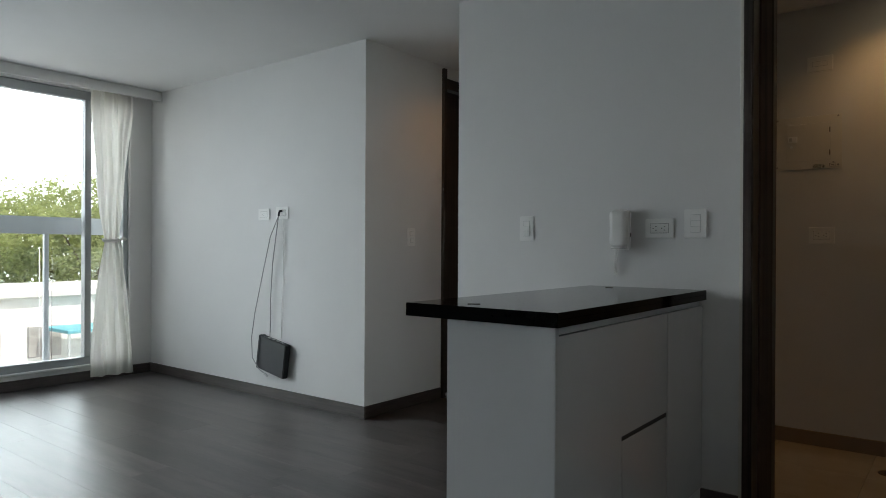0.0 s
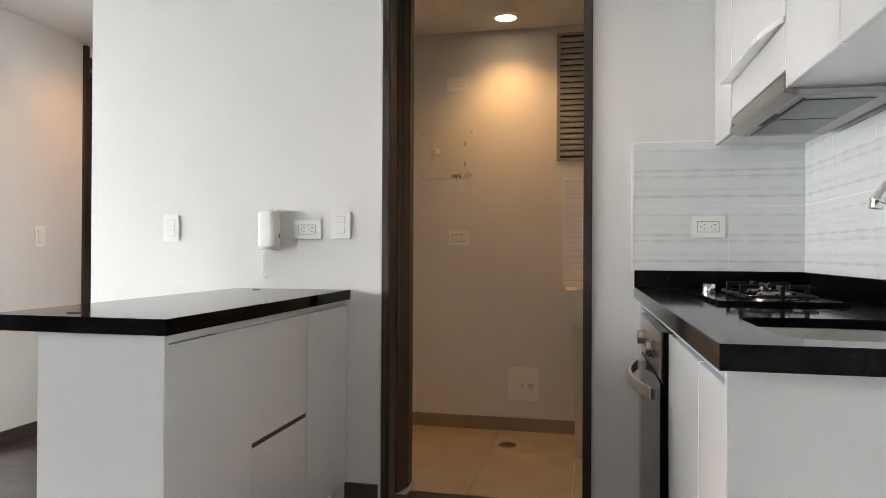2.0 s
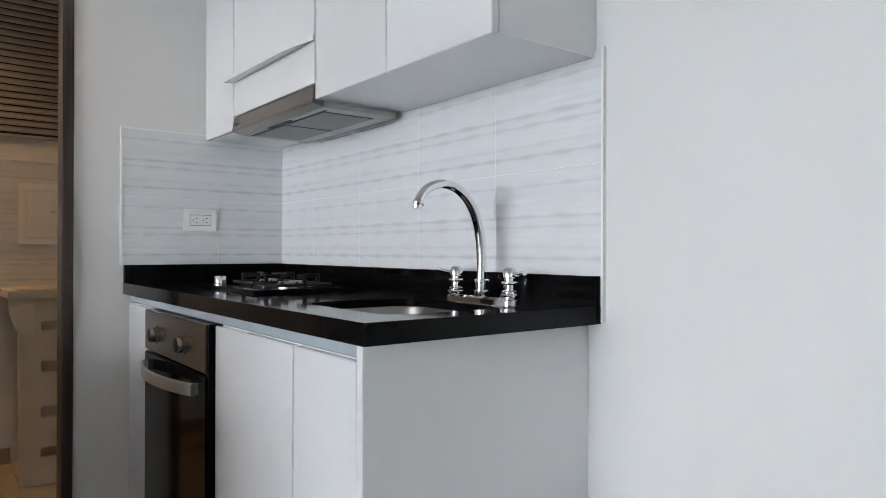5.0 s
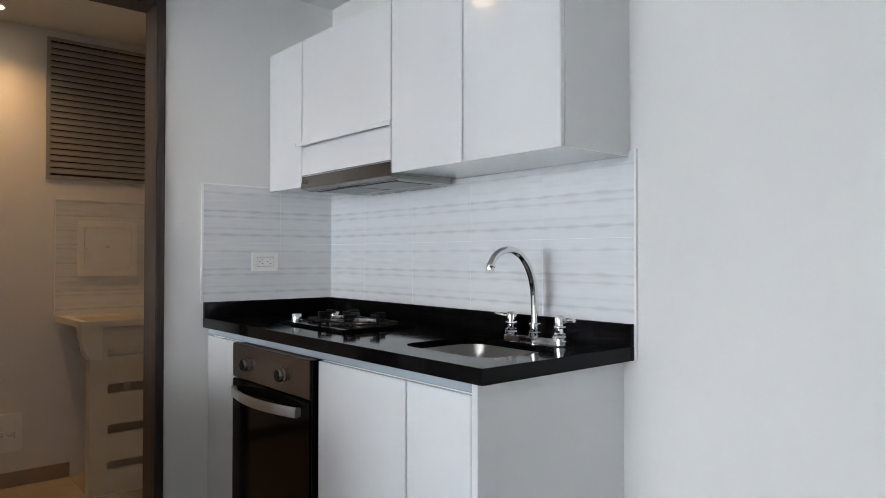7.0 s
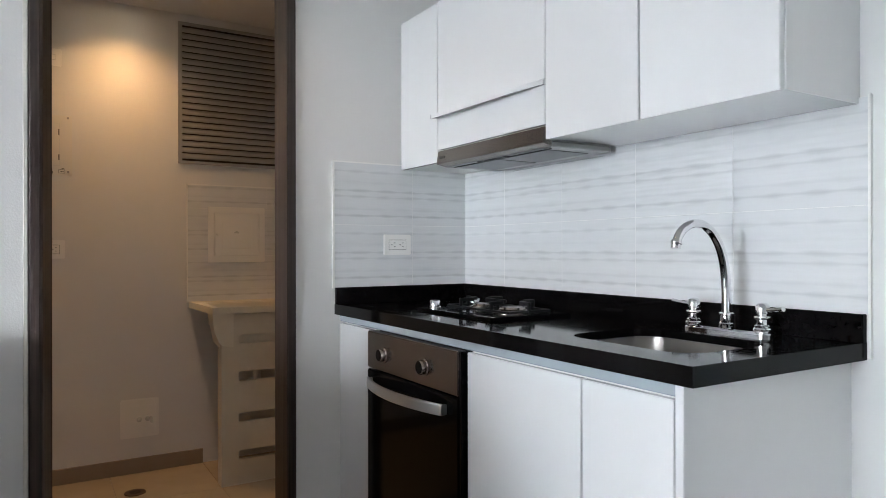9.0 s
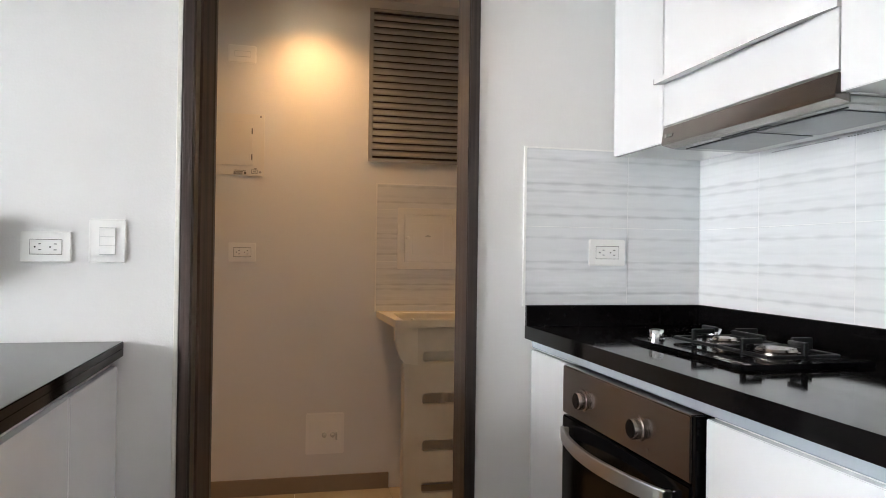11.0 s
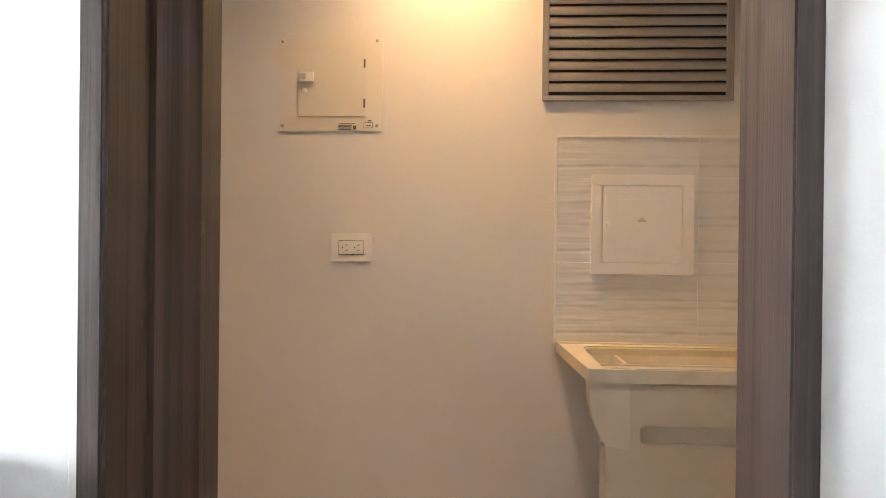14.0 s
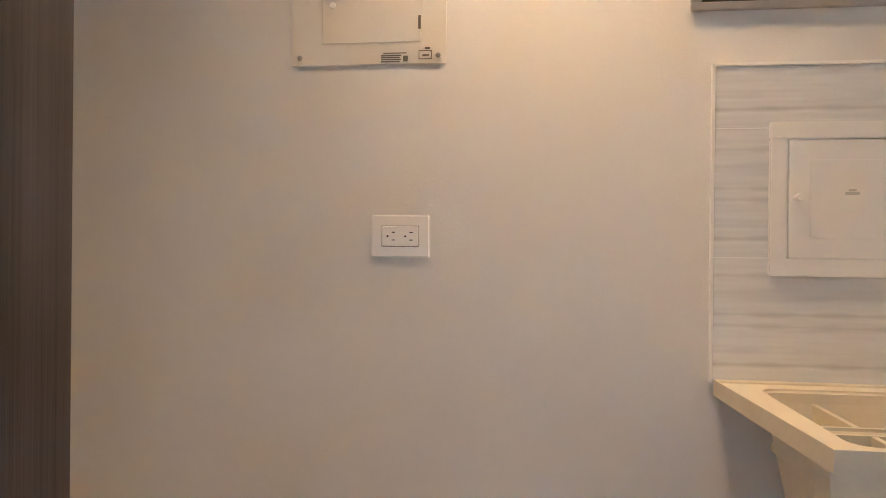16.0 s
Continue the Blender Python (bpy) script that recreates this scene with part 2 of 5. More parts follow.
def tube(bm, points, radius, sides=12, closed_ends=True):
    """A round tube along points; radius is a number or one number a point."""
    pts = [Vector(p) for p in points]
    rings = []
    a = None
    for i, p in enumerate(pts):
        way = (pts[min(i + 1, len(pts) - 1)] - pts[max(i - 1, 0)]).normalized()
        if a is None:
            a = way.cross(Vector((0, 0, 1)))
            if a.length < 0.3:
                a = way.cross(Vector((0, 1, 0)))
        a = a - way * a.dot(way)
        a.normalize()
        b = way.cross(a).normalized()
        r = radius[i] if isinstance(radius, (list, tuple)) else radius
        rings.append([bm.verts.new(p + r * (math.cos(2 * math.pi * k / sides) * a + math.sin(2 * math.pi * k / sides) * b)) for k in range(sides)])
    for r0, r1 in zip(rings, rings[1:]):
        for k in range(sides):
            f = bm.faces.new((r0[k], r0[(k + 1) % sides], r1[(k + 1) % sides], r1[k]))
            f.smooth = True
    if closed_ends:
        bm.faces.new(rings[0])
        bm.faces.new(rings[-1])
    return bm


def lathe(bm, profile, m=Matrix(), sides=28):
    """A body of revolution about z, from (radius, height) pairs, set at m."""
    rings = []
    for r, h in profile:
        rings.append([bm.verts.new(m @ Vector((r * math.cos(2 * math.pi * k / sides), r * math.sin(2 * math.pi * k / sides), h))) for k in range(sides)])
    for r0, r1 in zip(rings, rings[1:]):
        for k in range(sides):
            f = bm.faces.new((r0[k], r0[(k + 1) % sides], r1[(k + 1) % sides], r1[k]))
            f.smooth = True
    bm.faces.new(rings[0])
    bm.faces.new(rings[-1])
    return bm


def prism(bm, outline, axis, a, b):
    """A flat outline (list of pairs) drawn out along axis from a to b; pairs are the two other axes in order."""
    def at(p, d):
        c = list(p)
        c.insert(axis, d)
        return bm.verts.new(c)
    r0, r1 = [at(p, a) for p in outline], [at(p, b) for p in outline]
    n = len(outline)
    for k in range(n):
        bm.faces.new((r0[k], r0[(k + 1) % n], r1[(k + 1) % n], r1[k]))
    bm.faces.new(r0)
    bm.faces.new(r1)
    return bm


def round_rect(x0, x1, y0, y1, r, n=6):
    pts = []
    for cx, cy, a in ((x1 - r, y1 - r, 0), (x0 + r, y1 - r, 90), (x0 + r, y0 + r, 180), (x1 - r, y0 + r, 270)):
        for k in range(n + 1):
            t = radians(a + 90 * k / n)
            pts.append((cx + r * math.cos(t), cy + r * math.sin(t)))
    return pts


def mesh_object(name, bm, mat, smooth=False):
    bmesh.ops.recalc_face_normals(bm, faces=bm.faces)
    for e in bm.edges:
        if len(e.link_faces) == 2 and e.calc_face_angle(0) > 0.7:
            e.smooth = False
    me = bpy.data.meshes.new(name)
    bm.to_mesh(me)
    bm.free()
    me.materials.append(mat)
    if smooth:
        me.shade_smooth()
    return new(name, me)


def part(name, bm, mat, parent, label="", smooth=False):
    ob = mesh_object(name, bm, mat, smooth)
    ob.parent = parent
    ob.matrix_parent_inverse = parent.matrix_world.inverted()
    return tagged(ob, label)


def thing(name, at, label, category, group="", kind=""):
    ob = new(name)
    ob.empty_display_size = 0.05
    ob.location = at
    bpy.context.view_layer.update()
    return tagged(ob, label, category, group, kind)


def B(*args, **kw):
    return box(bmesh.new(), *args, **kw)


def structure(name, boxes, mat, label, category, bevel=0.0):
    bm = bmesh.new()
    for lo, hi in boxes:
        box(bm, lo, hi, bevel)
    return tagged(mesh_object(name, bm, mat), label, category, kind="structure")


# ---- plan ----
W, L, K, TV = 3.526, 4.812, 1.845, 3.663
XW = -4.60
H, HL = 2.365, 2.395
BACK = -2.60
WALLT = 0.12
DL, DR = 0.190, 1.069
HALL0, HALL1, HEND = -2.046, -1.221, 5.60

# ---- structure ----
wall_door = structure("wall_north", [((HALL1, W, 0), (DL, W + WALLT, HL)), ((DR, W, 0), (K, W + WALLT, HL)), ((DL, W, 2.24), (DR, W + WALLT, HL))], PAINT, "smooth white painted plaster wall round the laundry doorway", "wall")
structure("wall_east", [((K, BACK, 0), (K + 0.14, W + WALLT, H + 0.1))], PAINT, "plain white painted kitchen side wall", "wall")
structure("wall_south", [((XW - 0.14, BACK - 0.14, 0), (K + 0.14, BACK, H + 0.1))], PAINT, "plain white painted wall behind the kitchen", "wall")
structure("wall_tv", [((XW - 0.14, TV, 0), (HALL0, TV + 0.14, H + 0.1))], PAINT, "white painted living room wall with sockets", "wall")
WY0, WY1, WZ0, WZ1 = 0.45, 3.475, 0.115, 2.30
structure("wall_west", [((XW - 0.14, WY1, 0), (XW, TV, H + 0.1)), ((XW - 0.14, BACK, 0), (XW, WY0, H + 0.1)), ((XW - 0.14, WY0, 0), (XW, WY1, WZ0)), ((XW - 0.14, WY0, WZ1), (XW, WY1, H + 0.1))], PAINT, "white painted wall round the wide window", "wall")
structure("wall_hall_left", [((HALL0 - 0.14, TV + 0.14, 0), (HALL0, 4.43, H + 0.1)), ((HALL0 - 0.14, 5.30, 0), (HALL0, HEND, H + 0.1)), ((HALL0 - 0.14, 4.43, 2.29), (HALL0, 5.30, H + 0.1))], PAINT, "white painted hallway wall beside a dark door", "wall")
structure("wall_hall_right", [((HALL1, W + WALLT, 0), (HALL1 + 0.1, HEND, H + 0.1))], PAINT, "white painted hallway wall", "wall")
structure("wall_hall_end", [((HALL0 - 0.14, HEND, 0), (HALL1 + 0.1, HEND + 0.1, H + 0.1))], PAINT, "white painted wall closing the hallway", "wall")
structure("ceiling", [((XW - 0.14, BACK, H), (K, W, H + 0.1)), ((XW - 0.14, W, H), (HALL0 - 0.14, TV + 0.14, H + 0.1)), ((HALL0 - 0.14, W, H), (HALL1 + 0.1, HEND, H + 0.1))], CEIL, "flat white painted ceiling of living room and kitchen", "ceiling")
LX0, LX1 = -0.78, 1.527
structure("wall_laundry_back", [((LX0 - 0.1, L, 0), (LX1 + 0.1, L + 0.12, HL + 0.1))], PAINT, "cream-lit white laundry back wall", "wall")
structure("wall_laundry_left", [((LX0 - 0.1, W + WALLT, 0), (LX0, L, HL + 0.1))], PAINT, "white painted laundry side wall", "wall")
structure("wall_laundry_right", [((LX1, W + WALLT, 0), (LX1 + 0.1, L, HL + 0.1))], PAINT, "white painted laundry wall with tiles above the tub", "wall")
structure("ceiling_laundry", [((LX0 - 0.1, W, HL), (LX1 + 0.1, L, HL + 0.1))], CEIL, "white laundry ceiling with a recessed lamp", "ceiling")
structure("ceiling_soffit", [((0.40, 3.95, 2.31), (LX1, 4.25, HL))], CEIL, "white boxed beam under the laundry ceiling", "ceiling beam", bevel=0.004)
structure("pelmet", [((-4.46, WY0, 2.285), (-4.435, TV, H)), ((XW, WY0, H - 0.02), (-4.46, TV, H))], PAINT, "white curtain pelmet along the ceiling", "pelmet", bevel=0.003)
structure("baseboard", [
    ((XW + 0.012, TV - 0.012, 0), (HALL0 + 0.012, TV, 0.078)),
    ((HALL0, TV, 0), (HALL0 + 0.012, 4.42, 0.078)),
    ((XW, WY0, 0), (XW + 0.012, TV, 0.078)),
    ((HALL1, W - 0.012, 0), (-0.318, W, 0.078)),
    ((0.042, W - 0.012, 0), (DL, W, 0.078)),
    ((DR, W - 0.012, 0), (1.25, W, 0.078)),
    ((K - 0.012, BACK, 0), (K, 1.84, 0.078)),
    ((XW, BACK, 0), (K - 0.012, BACK + 0.012, 0.078))], SKIRT, "grey-brown laminate skirting along the white walls", "baseboard", bevel=0.002)
structure("baseboard_laundry", [((LX0, L - 0.010, 0), (0.99, L, 0.078)), ((LX0, W + WALLT, 0), (LX0 + 0.01, L - 0.010, 0.078))], material("brown_skirting_tile", (0.30, 0.23, 0.17), rough=0.3, vary=0.05), "brown ceramic skirting round the laundry floor", "baseboard", bevel=0.002)

# ---- doorway to the laundry ----
door_frame = thing("door_frame", (DL, W, 0), "dark streaked wood door frame without a leaf", "door frame", kind="structure")
JI, JR = 0.240, 1.035
FZ = 2.24
part("edge_bead", B((DL, W - 0.008, 0), (0.204, W + 0.02, FZ), bevel=0.002), CREAM, door_frame, "beige sealant bead beside the casing")
part("casing", B((0.204, W - 0.018, 0), (JI, W + 0.045, FZ), bevel=0.006, segments=3), WOOD, door_frame)
part("casing", B((JR, W - 0.014, 0), (DR, W + 0.045, FZ), bevel=0.003, segments=2), WOOD, door_frame)
part("jamb", B((DL, W + 0.03, 0), (JI - 0.002, W + 0.094, FZ), bevel=0.003), WOOD, door_frame)
part("jamb", prism(bmesh.new(), [(JR + 0.0005, W + 0.02), (JR + 0.010, 3.700), (JR + 0.013, 3.704), (DR, 3.704), (DR, W + 0.02)], 2, 0.0, FZ), WOOD, door_frame)
part("head", B((JI, W - 0.012, FZ - 0.05), (JR, W + 0.118, FZ), bevel=0.003), WOOD, door_frame)
leaf = part("pocket_panel", prism(bmesh.new(), [(0.200, 3.6215), (0.245, 3.6215), (0.268, 3.700), (0.272, 3.708), (0.272, 3.713), (0.268, 3.790), (0.264, 3.796), (0.200, 3.800)], 2, 0.012, FZ - 0.01), WOOD, door_frame, "edge of a dark wood sliding leaf")
part("latch", B((0.2700, 3.712, 1.168), (0.2728, 3.7155, 1.186)), INK, leaf)
part("track_plate", B((0.19, W + 0.097, 0.0), (0.285, 3.805, 0.010), bevel=0.003), ALU, door_frame, "metal floor guide")

# ---- window ----
window = thing("window_1", (XW, 3.0, WZ0), "wide floor-to-ceiling window with grey aluminium frame", "window", kind="structure")
xa, xb = XW - 0.10, XW - 0.03
part("window_frame", B((xa, WY0, WZ0), (xb, WY1, WZ0 + 0.07), bevel=0.004), WINALU, window)
part("window_frame", B((xa, WY0, WZ1 - 0.07), (xb, WY1, WZ1), bevel=0.004), WINALU, window)
part("window_frame", B((xa, WY1 - 0.04, WZ0 + 0.07), (xb, WY1, WZ1 - 0.07), bevel=0.004), WINALU, window)
part("window_frame", B((xa, WY0, WZ0 + 0.07), (xb, WY0 + 0.05, WZ1 - 0.07), bevel=0.004), WINALU, window)
for y in (1.80, 3.128):
    part("mullion", B((xa, y, WZ0 + 0.07), (xb, y + 0.05, WZ1 - 0.07), bevel=0.004), WINALU, window)
for y0, y1 in ((1.85, 3.128), (0.50, 1.80), (3.178, 3.44)):
    pane = part("pane", B((XW - 0.067, y0, WZ0 + 0.07), (XW - 0.061, y1, WZ1 - 0.07)), GLASS, window)
    pane.visible_shadow = False
part("window_sill", B((XW - 0.03, WY0, WZ0 - 0.006), (XW + 0.012, WY1, WZ0 + 0.012), bevel=0.003), PAINT, window)

# ---- floors ----
floor = structure("floor", [((XW - 0.14, BACK, -0.12), (K, 3.70, -0.006)), ((HALL0 - 0.14, 3.70, -0.12), (HALL1 + 0.1, HEND, -0.006))], SKIRT, "dark grey-brown laminate plank floor", "floor")
floor_l = structure("floor_laundry", [((LX0, 3.70, -0.12), (LX1, L, -0.006))], GROUT, "cream glazed ceramic laundry floor", "floor")


# ---- kitchen ----
CX, CY, CZ0, CZ1 = 1.247, 1.853, 0.890, 0.927
BF = 1.250


def countertop():
    t = thing("countertop", (1.5, CY, CZ0), "black polished stone countertop with upstand and sink cutout", "countertop")
    CT = CZ1 - 0.020
    outer = [(CX, CY), (K, CY), (K, W), (CX - 0.018, W)]
    hole = round_rect(1.368, 1.668, 1.962, 2.341, 0.07)
    bm = bmesh.new()
    rings = {}
    for key, pts in (("o", outer), ("h", hole)):
        for z in (CT, CZ1):
            rings[key, z] = [bm.verts.new((x, y, z)) for x, y in pts]
    for key in "oh":
        a, b = rings[key, CT], rings[key, CZ1]
        for k in range(len(a)):
            bm.faces.new((a[k], a[(k + 1) % len(a)], b[(k + 1) % len(a)], b[k]))
    for z in (CT, CZ1):
        edges = []
        for key in "oh":
            r = rings[key, z]
            for k in range(len(r)):
                edges.append(bm.edges.get((r[k], r[(k + 1) % len(r)])))
        bmesh.ops.triangle_fill(bm, edges=edges, use_beauty=True)
    sharp = [e for e in bm.edges if all(abs(v.co.z - CZ1) < 1e-5 for v in e.verts) and len(e.link_faces) == 2 and abs(e.calc_face_angle(0)) > 0.5]
    bmesh.ops.bevel(bm, geom=sharp, offset=0.003, segments=2, affect="EDGES")
    part("slab", bm, GRANITE, t)
    part("front_edge", prism(bmesh.new(), [(CX, CY), (CX + 0.035, CY), (CX + 0.017, W), (CX - 0.018, W)], 2, CZ0, CT), GRANITE, t)
    part("end_edge", B((CX + 0.035, CY, CZ0), (K, CY + 0.035, CT)), GRANITE, t)
    part("upstand", B((K - 0.018, CY, CZ1), (K, W - 0.018, 0.995), bevel=0.002), GRANITE, t)
    part("upstand", B((CX - 0.0175, W - 0.018, CZ1), (K, W, 0.995), bevel=0.002), GRANITE, t)
    return t


def sink():
    t = thing("sink", (1.52, 2.15, 0.75), "stainless steel undermount sink bowl", "sink")
    bm = bmesh.new()
    rows = []
    for inset, z, r in ((-0.012, 0.9065, 0.075), (-0.003, 0.9055, 0.07), (0.006, 0.85, 0.068), (0.012, 0.80, 0.065), (0.022, 0.765, 0.06), (0.05, 0.752, 0.05), (0.12, 0.748, 0.03)):
        rows.append([bm.verts.new((x, y, z)) for x, y in round_rect(1.368 + inset, 1.668 - inset, 1.962 + inset, 2.341 - inset, r)])
    for a, b in zip(rows, rows[1:]):
        for k in range(len(a)):
            f = bm.faces.new((a[k], a[(k + 1) % len(a)], b[(k + 1) % len(a)], b[k]))
            f.smooth = True
    bm.faces.new(rows[-1])
    ob = part("bowl", bm, BRIGHTSTEEL, t)
    part("drain", lathe(bmesh.new(), [(0.038, 0), (0.038, 0.004), (0.03, 0.005), (0.026, 0.002), (0.004, 0.002)], pose(1.52, 2.15, 0.7482)), CHROME, t)
    return t


def faucet():
    X, Y = 1.763, 2.158
    t = thing("faucet", (X, Y, CZ1), "chrome two-handle kitchen faucet with gooseneck spout", "faucet")
    bm = bmesh.new()
    lo = [bm.verts.new((x, y, CZ1)) for x, y in round_rect(X - 0.023, X + 0.023, Y - 0.126, Y + 0.126, 0.0225)]
    md = [bm.verts.new((x, y, CZ1 + 0.006)) for x, y in round_rect(X - 0.023, X + 0.023, Y - 0.126, Y + 0.126, 0.0225)]
    hi = [bm.verts.new((x, y, CZ1 + 0.012)) for x, y in round_rect(X - 0.016, X + 0.016, Y - 0.119, Y + 0.119, 0.0155)]
    for p, q in ((lo, md), (md, hi)):
        for k in range(len(p)):
            bm.faces.new((p[k], p[(k + 1) % len(p)], q[(k + 1) % len(p)], q[k])).smooth = True
    bm.faces.new(lo)
    bm.faces.new(hi)
    part("deck_plate", bm, CHROME, t)
    for s in (1, -1):
        y = Y + s * 0.1015
        body = part("handle", lathe(bmesh.new(), [(0.021, 0.012), (0.023, 0.014), (0.023, 0.019), (0.020, 0.022), (0.020, 0.027), (0.0145, 0.030), (0.0145, 0.043), (0.0195, 0.044), (0.0205, 0.0455), (0.0205, 0.0485), (0.0195, 0.050), (0.0140, 0.051), (0.0140, 0.058), (0.0165, 0.060), (0.0165, 0.074), (0.0145, 0.079), (0.009, 0.083), (0.001, 0.084)], pose(X, y, CZ1)), CHROME, t)
        part("lever", tube(bmesh.new(), [(X, y, CZ1 + 0.066), (X - 0.005, y + s * 0.03, CZ1 + 0.068), (X - 0.012, y + s * 0.062, CZ1 + 0.073)], [0.006, 0.005, 0.0065], 10), CHROME, body)
    part("collar", lathe(bmesh.new(), [(0.020, 0.012), (0.020, 0.024), (0.0165, 0.026), (0.0165, 0.043), (0.0195, 0.045), (0.0195, 0.050), (0.0145, 0.053)], pose(X, Y, CZ1)), CHROME, t)
    ctrl = [(1.763, 0.972), (1.763, 1.015), (1.760, 1.065), (1.751, 1.112), (1.734, 1.152), (1.707, 1.184), (1.673, 1.203), (1.637, 1.207), (1.605, 1.198), (1.583, 1.181), (1.570, 1.160)]
    pts = []
    for i in range(len(ctrl) - 1):
        p0, p1, p2, p3 = (Vector(ctrl[max(0, min(len(ctrl) - 1, i + d))]) for d in (-1, 0, 1, 2))
        for q in range(4):
            u = q / 4
            c = 0.5 * ((2 * p1) + (p2 - p0) * u + (2 * p0 - 5 * p1 + 4 * p2 - p3) * u * u + (3 * p1 - p0 - 3 * p2 + p3) * u ** 3)
            pts.append((c.x, Y, c.y))
    pts.append((ctrl[-1][0], Y, ctrl[-1][1]))
    rad = [0.0128 - 0.002 * k / (len(pts) - 1) for k in range(len(pts))]
    part("spout", tube(bmesh.new(), pts, rad, 18), CHROME, t)
    x, y, z = pts[-1]
    part("aerator", tube(bmesh.new(), [(x + 0.002, y, z + 0.005), (x + 0.001, y, z + 0.002), (x, y, z - 0.003), (x - 0.001, y, z - 0.004), (x - 0.003, y, z - 0.015)], [0.0115, 0.0138, 0.0138, 0.0118, 0.0118], 16), CHROME, t)
    return t


def cooktop():
    x0, x1, y0, y1 = 1.390, 1.712, 2.695, 3.150
    t = thing("cooktop", ((x0 + x1) / 2, (y0 + y1) / 2, CZ1), "black glass gas cooktop with two burners", "cooktop")
    part("glass_plate", B((x0, y0, CZ1), (x1, y1, CZ1 + 0.010), bevel=0.003, segments=2), BLACK, t)
    z = CZ1 + 0.010
    for x in (1.436, 1.606):
        knob = part("knob", lathe(bmesh.new(), [(0.021, 0), (0.021, 0.004), (0.0185, 0.005), (0.0185, 0.024), (0.017, 0.026)], pose(x, 3.098, z)), CHROME, t)
        part("knob_cap", lathe(bmesh.new(), [(0.0168, 0.0262), (0.014, 0.0274)], pose(x, 3.098, z)), DARKPLASTIC, knob)
    for x, y, r in ((1.556, 2.985, 0.030), (1.556, 2.803, 0.044)):
        part("burner", lathe(bmesh.new(), [(r + 0.02, 0), (r + 0.02, 0.003), (r + 0.004, 0.005), (r + 0.004, 0.010), (r, 0.011)], pose(x, y, z)), STEEL, t)
        part("burner_cap", lathe(bmesh.new(), [(r - 0.002, 0.011), (r, 0.013), (r - 0.003, 0.018), (r * 0.5, 0.020)], pose(x, y, z)), STEEL, t)
        h, s, w = 0.040, 0.084, 0.0055
        bm = bmesh.new()
        for a in range(4):
            m = Matrix.Translation((x, y, z)) @ Matrix.Rotation(radians(90 * a), 4, "Z")
            sub = bmesh.new()
            box(sub, (-s, -s - w, 0.006), (s, -s + w, 0.014), 0.002)
            box(sub, (-w, -s - w, 0.0), (w, -s + w, h), 0.002)
            box(sub, (-w, -s, h - 0.012), (w, -r * 0.6 - 0.012, h), 0.002)
            sub.transform(m)
            tmp = bpy.data.meshes.new("tmp")
            sub.to_mesh(tmp)
            sub.free()
            bm.from_mesh(tmp)
            bpy.data.meshes.remove(tmp)
        part("pan_support", bm, IRON, t)
    bm = bmesh.new()
    for k in range(6):
        box(bm, (1.402 + 0.004 * (k % 2), 2.70 + 0.02 * k, z), (1.415, 2.712 + 0.02 * k, z + 0.0006))
    part("print", bm, INK, t)
    return t


def door_front(parent, y0, y1, z0, z1, x, name="door", mat=GLOSS, thick=0.018):
    return part(name, B((x, y0 + 0.0022, z0), (x + thick, y1 - 0.0022, z1), bevel=0.0015, segments=2), mat, parent)


def out_of_square(ob, k, fixed, front):
    """Lets a run of units stand a touch out of square: its front swings out towards the room's end, its back stays at the wall x = fixed."""
    for child in ob.children_recursive:
        for v in child.data.vertices:
            v.co.x += k * (W - v.co.y) * max(0.0, min(1.15, (fixed - v.co.x) / (fixed - front)))


def base_cabinets():
    plinth_z = 0.085
    top = 0.855
    a = thing("base_cabinet", (1.5, 3.38, 0), "narrow white gloss base cabinet beside the oven", "cabinet", "kitchen base cabinets")
    part("body", B((BF + 0.02, 3.240, plinth_z), (K, W - 0.02, CZ0), bevel=0.001), MELAMINE, a)
    door_front(a, 3.237, W - 0.002, plinth_z, top, BF)
    part("plinth", B((BF + 0.06, 3.240, 0), (K, W - 0.02, plinth_z)), MELAMINE, a)
    b = thing("base_cabinet", (1.5, 2.25, 0), "white gloss two-door base cabinet under the sink", "cabinet", "kitchen base cabinets")
    bm = bmesh.new()
    box(bm, (BF + 0.02, 1.908, plinth_z), (K, 2.622, 0.70))
    box(bm, (BF + 0.02, 1.908, 0.70), (1.345, 2.622, CZ0 - 0.001))
    box(bm, (1.70, 1.908, 0.70), (K, 2.622, CZ0 - 0.001))
    box(bm, (1.35, 2.365, 0.70), (1.70, 2.622, CZ0 - 0.001))
    part("body", bm, MELAMINE, b)
    door_front(b, 2.165, 2.622, plinth_z, top, BF)
    door_front(b, 1.911, 2.165, plinth_z, top, BF)
    part("side_panel", B((BF - 0.004, 1.887, 0), (K, 1.907, CZ0), bevel=0.0015, segments=2), GLOSS, b, "white gloss end panel")
    part("plinth", B((BF + 0.06, 1.908, 0), (K, 2.622, plinth_z)), MELAMINE, b)
    c = thing("grip_channel", (BF, 2.7, 0.865), "grey aluminium grip channel under the countertop", "grip channel")
    prism_pts = [(BF + 0.001, CZ0 - 0.001), (BF + 0.003, 0.864), (BF + 0.006, 0.861), (BF + 0.016, 0.860), (BF + 0.0195, 0.860), (BF + 0.0195, CZ0 - 0.001)]
    part("profile", prism(bmesh.new(), [(x, z) for x, z in prism_pts], 1, 1.909, W - 0.002), ALU, c)
    for ob in (a, b, c):
        out_of_square(ob, 0.011, K, BF)


